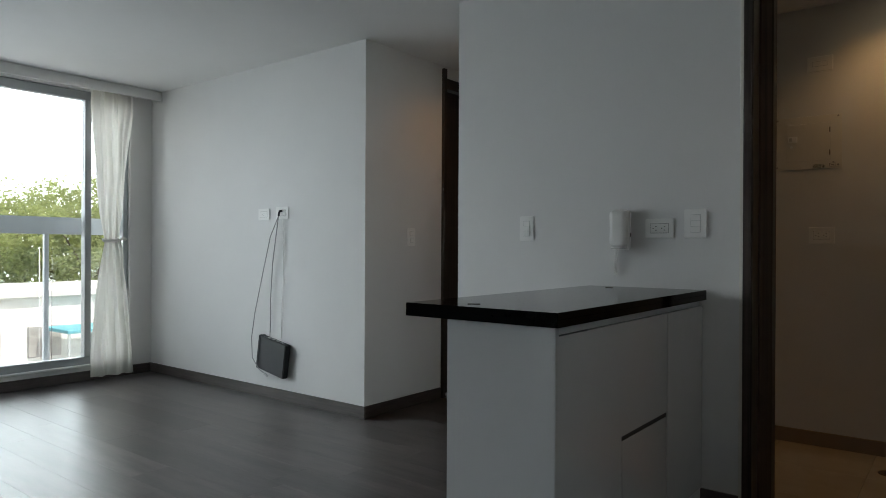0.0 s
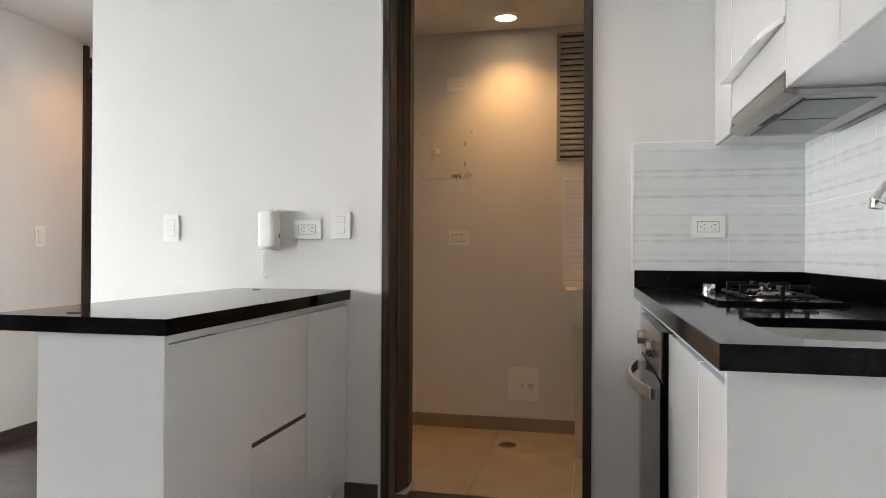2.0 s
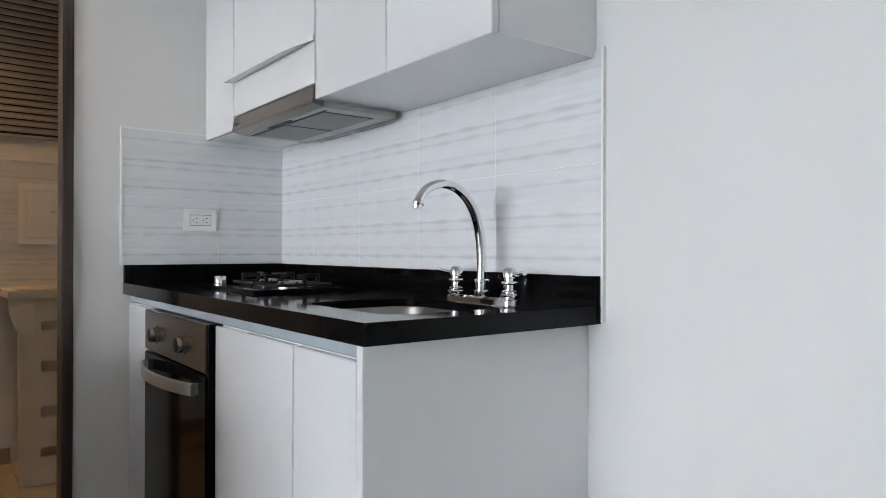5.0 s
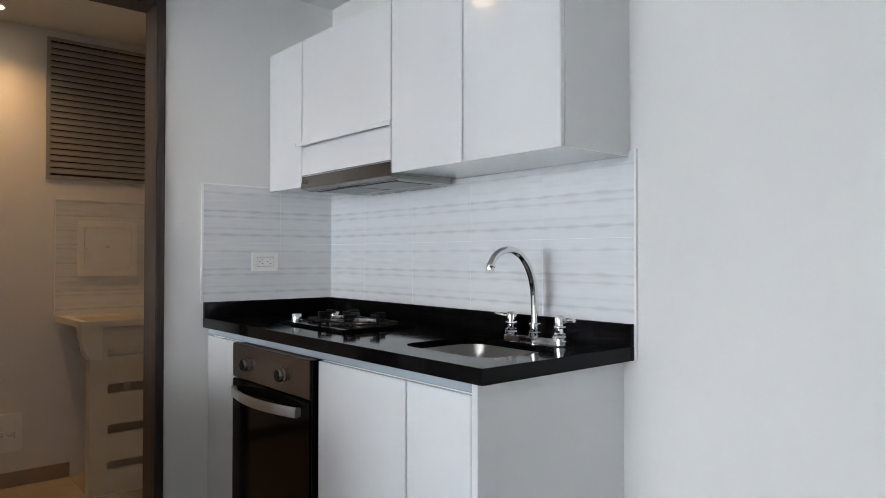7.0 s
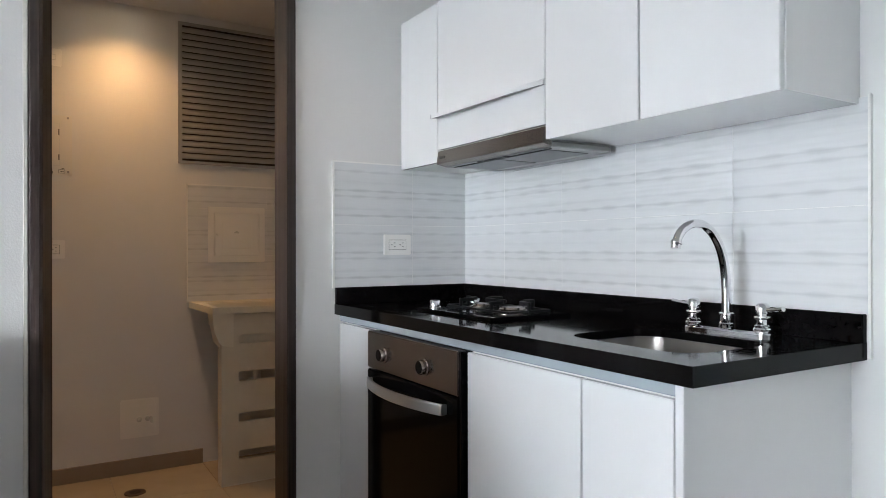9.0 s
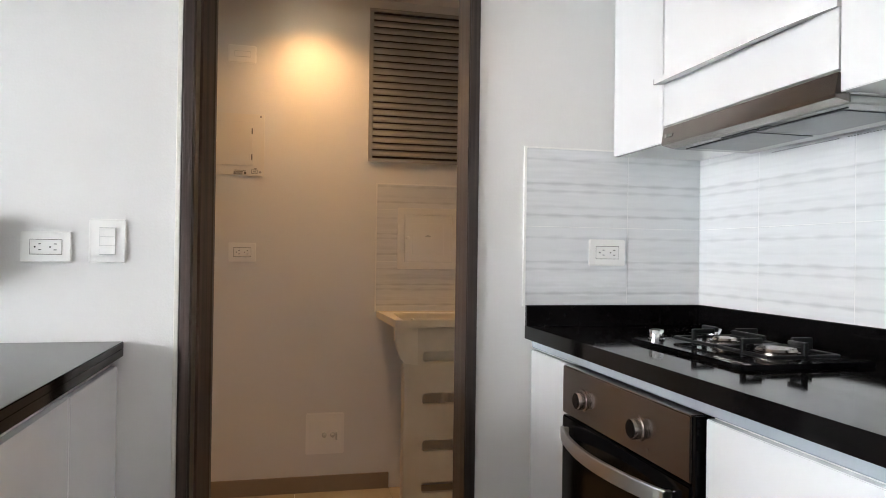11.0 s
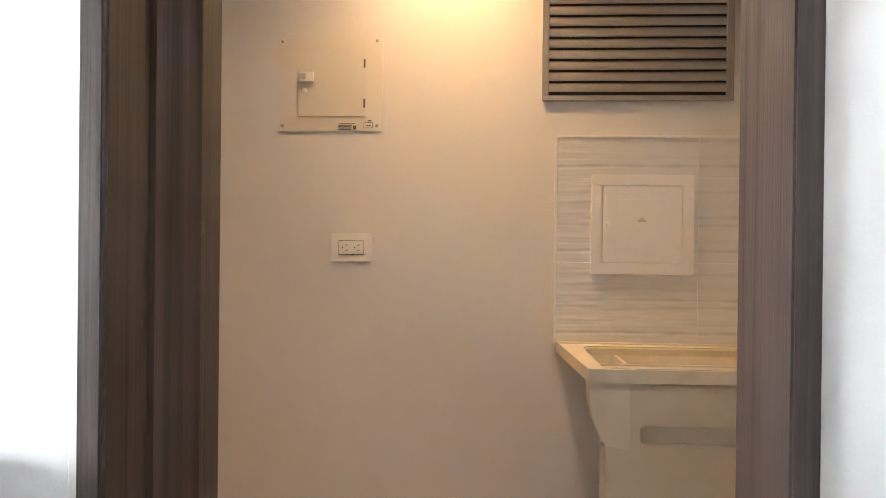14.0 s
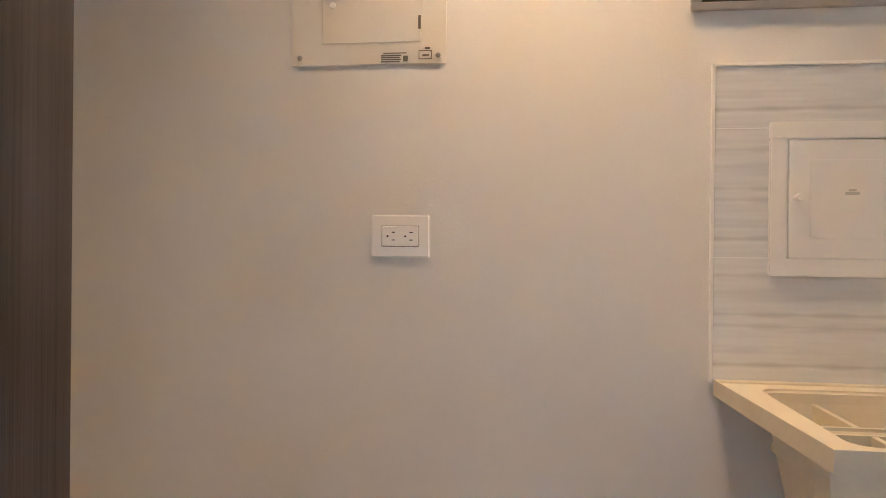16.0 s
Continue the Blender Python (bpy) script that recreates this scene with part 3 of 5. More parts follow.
def oven():
    y0, y1 = 2.630, 3.232
    t = thing("oven", (1.5, 2.93, 0.08), "built-in black glass oven with brushed steel controls", "oven")
    part("body", B((BF + 0.02, y0 + 0.02, 0.085), (K - 0.05, y1 - 0.02, CZ0 - 0.02)), IRON, t)
    part("plinth", B((BF + 0.06, y0, 0), (K - 0.05, y1, 0.084)), MELAMINE, t)
    part("side_trim", B((BF - 0.014, y0, 0.09), (BF + 0.02, y0 + 0.012, 0.856), bevel=0.002), BLACK, t)
    panel = part("control_panel", B((BF - 0.018, y0 + 0.012, 0.728), (BF + 0.02, y1, 0.856), bevel=0.003, segments=2), STEEL, t, "brushed steel control panel")
    for y in (3.103, 2.828):
        kn = part("knob", lathe(bmesh.new(), [(0.027, 0.0), (0.027, 0.003), (0.0225, 0.005), (0.0225, 0.019), (0.0205, 0.0215)], pose(BF - 0.018, y, 0.785, 0, -90, 0)), STEEL, panel, "steel knob with a black face")
        lathe_face = lathe(bmesh.new(), [(0.0200, 0.0217), (0.017, 0.0227)], pose(BF - 0.018, y, 0.785, 0, -90, 0))
        face = part("dial", lathe_face, BLACK, panel)
        part("mark", B((BF - 0.0192, y - 0.038, 0.748), (BF - 0.0184, y - 0.034, 0.752)), INK, panel)
    door = part("door", B((BF - 0.018, y0 + 0.012, 0.10), (BF + 0.02, y1, 0.722), bevel=0.003, segments=2), BLACK, t, "black glass oven door")
    bm = bmesh.new()
    n = 20
    prev = None
    for k in range(n + 1):
        s = k / n
        y = 2.70 + s * (3.201 - 2.70)
        bow = 0.018 + 0.042 * math.sin(math.pi * s) ** 0.8
        x = BF - 0.018 - bow
        ring = [bm.verts.new(p) for p in ((x + 0.001, y, 0.664), (x, y, 0.667), (x, y, 0.694), (x + 0.001, y, 0.697), (x + 0.009, y, 0.697), (x + 0.009, y, 0.664))]
        if prev:
            for j in range(6):
                f = bm.faces.new((prev[j], prev[(j + 1) % 6], ring[(j + 1) % 6], ring[j]))
        else:
            bm.faces.new(ring)
        prev = ring
    bm.faces.new(prev)
    box(bm, (BF - 0.04, 2.70, 0.666), (BF - 0.017, 2.712, 0.695), 0.001)
    box(bm, (BF - 0.04, 3.189, 0.666), (BF - 0.017, 3.201, 0.695), 0.001)
    part("door_handle", bm, HANDLESTEEL, door, "bowed brushed steel handle")
    out_of_square(t, 0.011, K, BF)
    return t


UX, UZ0, UZ1, UE = 1.523, 1.473, 2.078, 1.867
S1, S2, S3 = 3.231, 2.610, 2.246


def upper_cabinets():
    a = thing("wall_cabinet", (1.7, 3.37, UZ0), "narrow white gloss wall cabinet", "cabinet", "kitchen wall cabinets")
    part("body", B((UX + 0.019, S1 + 0.002, UZ0 + 0.002), (K, W, UZ1)), MELAMINE, a)
    door_front(a, S1, W - 0.002, UZ0, UZ1, UX)
    b = thing("wall_cabinet", (1.7, 2.91, 1.51), "white gloss flip-up cabinet above the extractor hood", "cabinet", "kitchen wall cabinets")
    part("body", B((UX + 0.019, S2 + 0.002, 1.518), (K, S1, UZ1)), MELAMINE, b)
    dr = door_front(b, S2, S1, 1.656, UZ1, UX)
    part("fixed_panel", B((UX, S2 + 0.0022, 1.519), (UX + 0.018, S1 - 0.0022, 1.6395), bevel=0.0015), GLOSS, b)
    # the lip tapers into the door at the end that faces the room and is rounded at the other
    plan = [(UX + 0.017, S2 + 0.003), (UX - 0.004, S2 + 0.003), (UX - 0.012, S2 + 0.020), (UX - 0.028, S2 + 0.075), (UX - 0.037, S2 + 0.125), (UX - 0.040, S2 + 0.175), (UX - 0.040, S1 - 0.020), (UX - 0.036, S1 - 0.008), (UX - 0.028, S1 - 0.003), (UX + 0.017, S1 - 0.003)]
    bm = prism(bmesh.new(), plan, 2, 1.6400, 1.6560)
    for v in bm.verts:
        drop = max(0.0, UX - v.co.x) * 0.22
        v.co.z += -drop if v.co.z < 1.65 else -drop * 1.1
    part("grip_lip", bm, GLOSS, dr, "projecting white grip lip with a tapered end")
    c = thing("wall_cabinet", (1.7, 2.23, UZ0), "white gloss two-door wall cabinet beside the hood", "cabinet", "kitchen wall cabinets")
    part("body", B((UX + 0.019, UE, UZ0 + 0.002), (K, S2 - 0.002, UZ1), bevel=0.001), GLOSS, c)
    door_front(c, S3, S2, UZ0, UZ1, UX)
    door_front(c, UE, S3, UZ0, UZ1, UX)
    for ob in (a, b, c):
        out_of_square(ob, 0.0105, K, UX)


def hood():
    t = thing("extractor_hood", (1.68, 2.91, 1.466), "slim pull-out extractor hood with steel front", "extractor hood")
    y0, y1 = S2 + 0.004, S1 - 0.004
    part("body", B((UX + 0.02, y0, 1.474), (K - 0.03, y1, 1.517)), GREYPLASTIC, t)
    front = prism(bmesh.new(), [(UX + 0.001, 1.513), (UX - 0.006, 1.471), (UX - 0.004, 1.464), (UX + 0.0305, 1.457), (UX + 0.0305, 1.474), (UX + 0.018, 1.513)], 1, y0, y1)
    fr = part("front_strip", front, STEEL, t, "brushed steel front strip")
    bm = bmesh.new()
    for k in range(5):
        box(bm, (UX - 0.0056, y1 - 0.050 + k * 0.007, 1.484), (UX - 0.0020, y1 - 0.045 + k * 0.007, 1.492))
    part("badge", bm, INK, fr)
    part("tray", B((UX + 0.031, y0 + 0.002, 1.455), (K - 0.035, y1 - 0.002, 1.4735), bevel=0.003), HOODSTEEL, t)
    for a, b in ((y0 + 0.05, 2.912), (2.928, y1 - 0.05)):
        flt = part("grease_filter", B((UX + 0.06, a, 1.4525), (K - 0.09, b, 1.4548), bevel=0.001), SMOKED, t)
        n = 26
        me = None
        for k in range(n):
            y = a + 0.008 + (b - a - 0.016) * k / (n - 1)
            if me is None:
                sb = B((UX + 0.066, -0.0012, 1.4515), (K - 0.096, 0.0012, 1.4530))
                me = bpy.data.meshes.new("filter_slat")
                sb.to_mesh(me)
                sb.free()
                me.materials.append(SMOKED)
            ob = new("filter_slat", me)
            ob.parent = flt
            ob.location = (0, y, 0)
    for k in range(4):
        part("button", B((UX + 0.036, 2.850 + 0.045 * k, 1.4528), (UX + 0.049, 2.886 + 0.045 * k, 1.4554), bevel=0.0005), DARKPLASTIC, t)
    part("glass_edge", B((UX + 0.053, y0 + 0.03, 1.4526), (UX + 0.057, y1 - 0.03, 1.4552)), DARKPLASTIC, t)
    out_of_square(t, 0.0105, K, UX)
    return t


countertop()
sink()
faucet()
cooktop()
base_cabinets()
oven()
upper_cabinets()
hood()


# ---- peninsula ----
def peninsula():
    x0, x1, y0 = -0.311, 0.047, 2.238
    t = thing("peninsula_cabinet", (-0.13, 2.9, 0), "white gloss peninsula cabinet with doors and drawer", "cabinet")
    part("body", B((x0 + 0.018, y0 + 0.018, 0.08), (x1 - 0.02, W - 0.002, 0.857)), MELAMINE, t)
    part("side_panel", B((x0, y0, 0.0), (x1 + 0.002, y0 + 0.018, 0.857), bevel=0.0015, segments=2), GLOSS, t, "white gloss end panel")
    part("back_panel", B((x0, y0 + 0.018, 0.0), (x0 + 0.018, W - 0.002, 0.857), bevel=0.001), GLOSS, t)
    top = 0.832
    ell = [(y0 + 0.020, 0.085), (2.682, 0.085), (2.682, 0.474), (3.0965, 0.474), (3.0965, top), (y0 + 0.020, top)]
    part("door", prism(bmesh.new(), ell, 0, x1 - 0.018, x1), GLOSS, t)
    door_front(t, 2.6825, 3.098, 0.085, 0.457, x1 - 0.018, "drawer_front")
    part("grip_slot", B((x1 - 0.021, 2.683, 0.4575), (x1 - 0.0030, 3.0965, 0.4740)), DARKPLASTIC, t, "dark recessed grip slot")
    door_front(t, 3.098, W - 0.002, 0.085, top, x1 - 0.018, "filler_panel")
    part("grip_channel", B((x1 - 0.020, y0 + 0.02, top + 0.003), (x1 - 0.016, W - 0.002, 0.857)), MELAMINE, t)
    part("plinth", B((x0 + 0.018, y0 + 0.018, 0), (x1 - 0.06, W - 0.014, 0.079)), MELAMINE, t)
    s = thing("countertop", (-0.2, 2.9, 0.858), "black polished stone breakfast bar top", "countertop")
    part("slab", B((-0.464, 2.226, 0.878), (0.061, W, 0.898), bevel=0.002, segments=2), GRANITE, s)
    part("front_edge", B((-0.4635, 2.2265, 0.858), (0.0605, 2.26, 0.8785)), GRANITE, s)
    part("side_edge", B((0.028, 2.26, 0.858), (0.0605, W, 0.8785)), GRANITE, s)
    part("side_edge", B((-0.4635, 2.26, 0.858), (-0.43, W, 0.8785)), GRANITE, s)
    part("support_strip", B((-0.30, 2.262, 0.8575), (0.02, W - 0.01, 0.8779)), MELAMINE, s)
    for ob in (t, s):
        for child in ob.children_recursive:
            for v in child.data.vertices:
                v.co.x += 0.010 * (W - v.co.y)
    c = thing("table_clip", (-0.26, 2.31, 0.898), "small dark scrap lying on the stone top", "scrap")
    part("strip", tube(bmesh.new(), [(-0.272, 2.305, 0.8992), (-0.25, 2.312, 0.8992), (-0.238, 2.322, 0.8992)], 0.0013, 6), INK, c)
    d = thing("table_clip", (-0.315, 3.42, 0.898), "small dark scrap lying below the intercom", "scrap")
    part("strip", tube(bmesh.new(), [(-0.33, 3.405, 0.8992), (-0.315, 3.418, 0.8992), (-0.298, 3.41, 0.8992)], 0.0013, 6), INK, d)


peninsula()


# ---- wall plates; drawn facing -y with the wall at y = 0 ----
def socket_plate(x, y, z, label, w=0.125, h=0.084, mat=PLASTIC, sockets=2, m=None):
    t = thing("socket", (0, 0, 0), label, "socket", "wall sockets")
    part("plate", B((-w / 2, -0.0094, -h / 2), (w / 2, 0.001, h / 2), bevel=0.003, segments=3), mat, t)
    ins = part("insert", B((-w * 0.31, -0.0120, -h * 0.23), (w * 0.31, -0.009, h * 0.23), bevel=0.001), mat, t)
    part("insert_gap", B((-w * 0.319, -0.0100, -h * 0.247), (w * 0.319, -0.0090, h * 0.247)), INK, t)
    for k in range(sockets):
        cx = (k - (sockets - 1) / 2) * w * 0.3
        for dz in (-0.008, 0.008):
            part("slot", B((cx + 0.001, -0.0126, dz - 0.0011), (cx + 0.008, -0.0117, dz + 0.0011)), DARKPLASTIC, ins)
        part("pin_hole", lathe(bmesh.new(), [(0.0024, 0), (0.0022, 0.0006), (0.0001, 0.0007)], pose(cx - 0.008, -0.0119, 0, 90, 0, 0), 10), DARKPLASTIC, ins)
    t.matrix_world = (m or pose(x, y, z)) @ Matrix.Diagonal((1, 0.7, 1, 1))
    return t


def switch_plate(x, y, z, w, h, label, modules="RBR", horizontal=False, m=None, group="light switches"):
    """A plate with a column of modules: R a rocker, B a blank; a lone horizontal one has a small rocker in its middle."""
    t = thing("light_switch", (0, 0, 0), label, "switch", group)
    part("plate", B((-w / 2, -0.0094, -h / 2), (w / 2, 0.001, h / 2), bevel=0.004, segments=3), PLASTIC, t)
    mw, mh = (w * 0.27, 0.0125) if horizontal else (w * 0.205, h * 0.099)
    part("insert_gap", B((-mw - 0.0013, -0.0100, -mh * len(modules) - 0.0013), (mw + 0.0013, -0.0090, mh * len(modules) + 0.0013)), GREYPLASTIC, t)
    for k, kind in enumerate(modules):
        dz = ((len(modules) - 1) / 2 - k) * 2 * mh
        if kind == "R" and not horizontal:
            rk = part("rocker", prism(bmesh.new(), [(-0.0098, dz - mh + 0.0006), (-0.0135, dz - mh + 0.0006), (-0.0165, dz + mh - 0.0015), (-0.0155, dz + mh - 0.0006), (-0.0098, dz + mh - 0.0006)], 0, -mw, mw), PLASTIC, t)
        else:
            bl = part("blank", B((-mw, -0.0118, dz - mh + 0.0005), (mw, -0.0098, dz + mh - 0.0005), bevel=0.0006), PLASTIC, t)
            if horizontal:
                part("rocker", B((-0.009, -0.0150, -0.007), (0.009, -0.0117, 0.007), bevel=0.0015, segments=2), PLASTIC, bl)
    t.matrix_world = (m or pose(x, y, z)) @ Matrix.Diagonal((1, 0.7, 1, 1))
    return t


switch_plate(0.017, W, 1.174, 0.096, 0.122, "white two-rocker light switch beside the doorway")
switch_plate(-0.797, W, 1.164, 0.082, 0.122, "white light switch above the bar top", modules="BRR")
socket_plate(-0.136, W, 1.156, "white double power socket beside the intercom")
socket_plate(1.500, W - 0.0085, 1.163, "white double power socket on the streaked tiles")
socket_plate(0.283, L + 0.002, 1.147, "white double power socket on the laundry wall", h=0.090)
switch_plate(0.270, L + 0.003, 2.080, 0.128, 0.085, "white plate with a lone switch high on the laundry wall", modules="B", horizontal=True)
switch_plate(0, 0, 0, 0.08, 0.12, "white light switch in the hallway", m=pose(HALL0, 4.10, 1.14, 0, 0, 90))


def intercom():
    t = thing("intercom_phone", (-0.33, W, 1.06), "white wall intercom handset with coiled cord", "intercom")
    base = part("base", B((-0.350, W - 0.030, 1.062), (-0.262, W, 1.238), bevel=0.008, segments=3), PLASTIC, t)
    hs = bmesh.new()
    n = 16
    prev = None
    for k in range(n + 1):
        u = k / n
        z = 1.072 + u * 0.168
        end = min(u, 1 - u)
        cap = min(1.0, math.sqrt(max(0.0, 1 - (1 - min(1, end / 0.13)) ** 2)) * 0.55 + 0.45)
        half = 0.039 * cap
        depth = (0.026 + 0.007 * abs(math.cos(math.pi * u))) * cap
        ring = [hs.verts.new((-0.306 + x, W - 0.0305 - d, z)) for x, d in [(p[0] * half / 0.031, (p[1]) * depth / 0.04) for p in round_rect(-0.031, 0.031, 0.0, 0.04, 0.018, 6)]]
        if prev:
            for j in range(len(ring)):
                f = hs.faces.new((prev[j], prev[(j + 1) % len(ring)], ring[(j + 1) % len(ring)], ring[j]))
                f.smooth = True
        else:
            hs.faces.new(ring)
        prev = ring
    hs.faces.new(prev)
    part("handset", hs, PLASTIC, t)
    part("seam", B((-0.340, W - 0.045, 1.0665), (-0.275, W - 0.028, 1.0705), bevel=0.001), GREYPLASTIC, t)
    part("button", B((-0.2632, W - 0.020, 1.120), (-0.2605, W - 0.010, 1.138), bevel=0.001), INK, base)
    pts = []
    for k in range(260):
        u = k / 259
        c = Vector((-0.318 - 0.012 * math.sin(u * 2.6), W - 0.030 + 0.012 * u, 1.062 - 0.118 * u))
        a = k * 2 * math.pi / 18
        pts.append(c + Vector((0.0065 * math.cos(a), 0.0065 * math.sin(a), 0)))
    part("coiled_cord", tube(bmesh.new(), pts, 0.0021, 5), PLASTIC, t)
    part("cord_tail", tube(bmesh.new(), [(-0.326, W - 0.018, 0.946), (-0.336, W - 0.014, 0.955), (-0.338, W - 0.010, 0.985), (-0.328, W - 0.008, 1.03), (-0.316, W - 0.012, 1.075)], 0.0022, 6), PLASTIC, t)


intercom()


# ---- laundry ----
def breaker_panel():
    t = thing("breaker_panel", (0.21, L, 1.505), "beige steel electrical breaker panel with closed door", "breaker panel")
    x0, x1, z0, z1 = 0.040, 0.380, 1.505, 1.803
    part("cover", B((x0, L - 0.010, z0), (x1, L, z1), bevel=0.0045, segments=3), CREAM, t)
    part("door_gap", B((0.109, L - 0.0108, 1.554), (0.323, L - 0.0098, 1.760)), GREYPLASTIC, t)
    dr = part("door", B((0.1098, L - 0.0117, 1.5548), (0.3222, L - 0.0102, 1.7592), bevel=0.0006), CREAM, t)
    part("latch", B((0.117, L - 0.020, 1.660), (0.162, L - 0.0134, 1.692), bevel=0.002), PLASTIC, dr)
    part("latch_slide", B((0.123, L - 0.022, 1.668), (0.137, L - 0.0198, 1.686), bevel=0.001), GREYPLASTIC, dr)
    part("knockout", lathe(bmesh.new(), [(0.007, 0), (0.006, 0.0012)], pose(0.133, L - 0.0133, 1.635, 90, 0, 0), 14), PLASTIC, dr)
    for z in (1.595, 1.718):
        part("hinge", B((0.317, L - 0.0155, z - 0.014), (0.3225, L - 0.0108, z + 0.014), bevel=0.001), INK, dr)
    for x in (x0 + 0.021, x1 - 0.021):
        for z in (z0 + 0.021, z1 - 0.014):
            part("screw", lathe(bmesh.new(), [(0.0055, 0), (0.0045, 0.003), (0.001, 0.0035)], pose(x, L - 0.0098, z, 90, 0, 0), 12), VENT, t)
    bm = bmesh.new()
    box(bm, (0.242, L - 0.0108, 1.531), (0.292, L - 0.0098, 1.533))
    for k in range(4):
        box(bm, (0.238, L - 0.0108, 1.513 + 0.0042 * k), (0.278 + 0.003 * (k % 2), L - 0.0098, 1.5155 + 0.0042 * k))
    box(bm, (0.285, L - 0.0108, 1.514), (0.295, L - 0.0098, 1.526))
    part("printed_label", bm, INK, t, "small unreadable rating label")
    bm = bmesh.new()
    for lo, hi in (((0.318, 1.518), (0.346, 1.5195)), ((0.318, 1.535), (0.346, 1.5365)), ((0.318, 1.518), (0.3195, 1.5365)), ((0.3445, 1.518), (0.346, 1.5365)), ((0.326, 1.525), (0.340, 1.528)), ((0.331, 1.539), (0.342, 1.543))):
        box(bm, (lo[0], L - 0.0108, lo[1]), (hi[0], L - 0.0098, hi[1]))
    part("printed_mark", bm, INK, t, "small certification mark")
    t.location.y += 0.0065


def valve_box():
    t = thing("valve_box", (1.17, L, 1.075), "white plastic valve access box with closed door", "access panel")
    x0, x1, z0, z1 = 1.017, 1.324, 1.075, 1.377
    y = L - 0.008
    for lo, hi in (((x0, z0), (x1, z0 + 0.034)), ((x0, z1 - 0.034), (x1, z1)), ((x0, z0 + 0.034), (x0 + 0.034, z1 - 0.034)), ((x1 - 0.034, z0 + 0.034), (x1, z1 - 0.034))):
        part("frame", B((lo[0], y - 0.011, lo[1]), (hi[0], y, hi[1]), bevel=0.003, segments=2), PLASTIC, t)
    dr = part("door", B((x0 + 0.0348, y - 0.0095, z0 + 0.0348), (x1 - 0.0348, y, z1 - 0.0348), bevel=0.002), PLASTIC, t)
    part("raised_field", B((x0 + 0.075, y - 0.0102, z0 + 0.075), (x1 - 0.075, y - 0.0090, z1 - 0.075), bevel=0.001), PLASTIC, dr)
    part("knob", lathe(bmesh.new(), [(0.006, 0), (0.006, 0.012), (0.008, 0.016), (0.006, 0.02)], pose(x0 + 0.048, y - 0.013, 1.228, 90, 0, 0), 14), PLASTIC, dr)
    bm = bmesh.new()
    box(bm, (1.156, y - 0.0108, 1.234), (1.182, y - 0.0100, 1.240))
    box(bm, (1.162, y - 0.0108, 1.241), (1.176, y - 0.0100, 1.245))
    part("badge", bm, GREYPLASTIC, dr)


def gas_plate():
    t = thing("gas_outlet_plate", (0.68, L, 0.19), "white cover plate with gas tap low on wall", "wall plate")
    part("plate", B((0.588, L - 0.012, 0.182), (0.770, L, 0.380), bevel=0.005, segments=2), PLASTIC, t)
    part("field", B((0.605, L - 0.0135, 0.199), (0.753, L - 0.0118, 0.345), bevel=0.001), PLASTIC, t)
    for x in (0.675, 0.715):
        part("tap", lathe(bmesh.new(), [(0.012, 0), (0.012, 0.006), (0.007, 0.008), (0.007, 0.03)], pose(x, L - 0.013, 0.275, 90, 0, 0), 16), GREYPLASTIC, t)
    part("tap_lever", B((0.728, L - 0.04, 0.255), (0.736, L - 0.012, 0.288), bevel=0.002), GREYPLASTIC, t)


def vent():
    t = thing("vent_grille", (1.15, L, 1.60), "grey metal louvred ventilation grille", "vent")
    x0, x1, z0, z1 = 0.867, 1.439, 1.601, 2.352
    # no opening in the wall: a dark sheet paints the shaded depth between slats
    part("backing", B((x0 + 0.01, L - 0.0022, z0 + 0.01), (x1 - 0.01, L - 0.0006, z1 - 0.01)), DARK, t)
    for lo, hi in (((x0, z0), (x1, z0 + 0.016)), ((x0, z1 - 0.016), (x1, z1)), ((x0, z0 + 0.016), (x0 + 0.020, z1 - 0.016)), ((x1 - 0.022, z0 + 0.016), (x1, z1 - 0.016))):
        part("frame", B((lo[0], L - 0.012, lo[1]), (hi[0], L, hi[1]), bevel=0.002), VENT, t)
    n = 21
    bm = prism(bmesh.new(), [(-0.0035, -0.002), (-0.0062, 0.0005), (-0.0072, 0.006), (-0.0066, 0.013), (-0.0048, 0.0185), (-0.0018, 0.0230), (0.0050, 0.0290), (0.0050, 0.0260), (-0.0015, 0.0200), (-0.0024, -0.002)], 0, x0 + 0.02, x1 - 0.022)
    bmesh.ops.recalc_face_normals(bm, faces=bm.faces)
    me = bpy.data.meshes.new("slat")
    bm.to_mesh(me)
    bm.free()
    me.materials.append(VENT)
    for k in range(n):
        ob = new("slat", me)
        ob.parent = t
        ob.matrix_parent_inverse = t.matrix_world.inverted()
        ob.location = (0, L - 0.0045, z0 + 0.029 + k * (z1 - z0 - 0.048) / n)


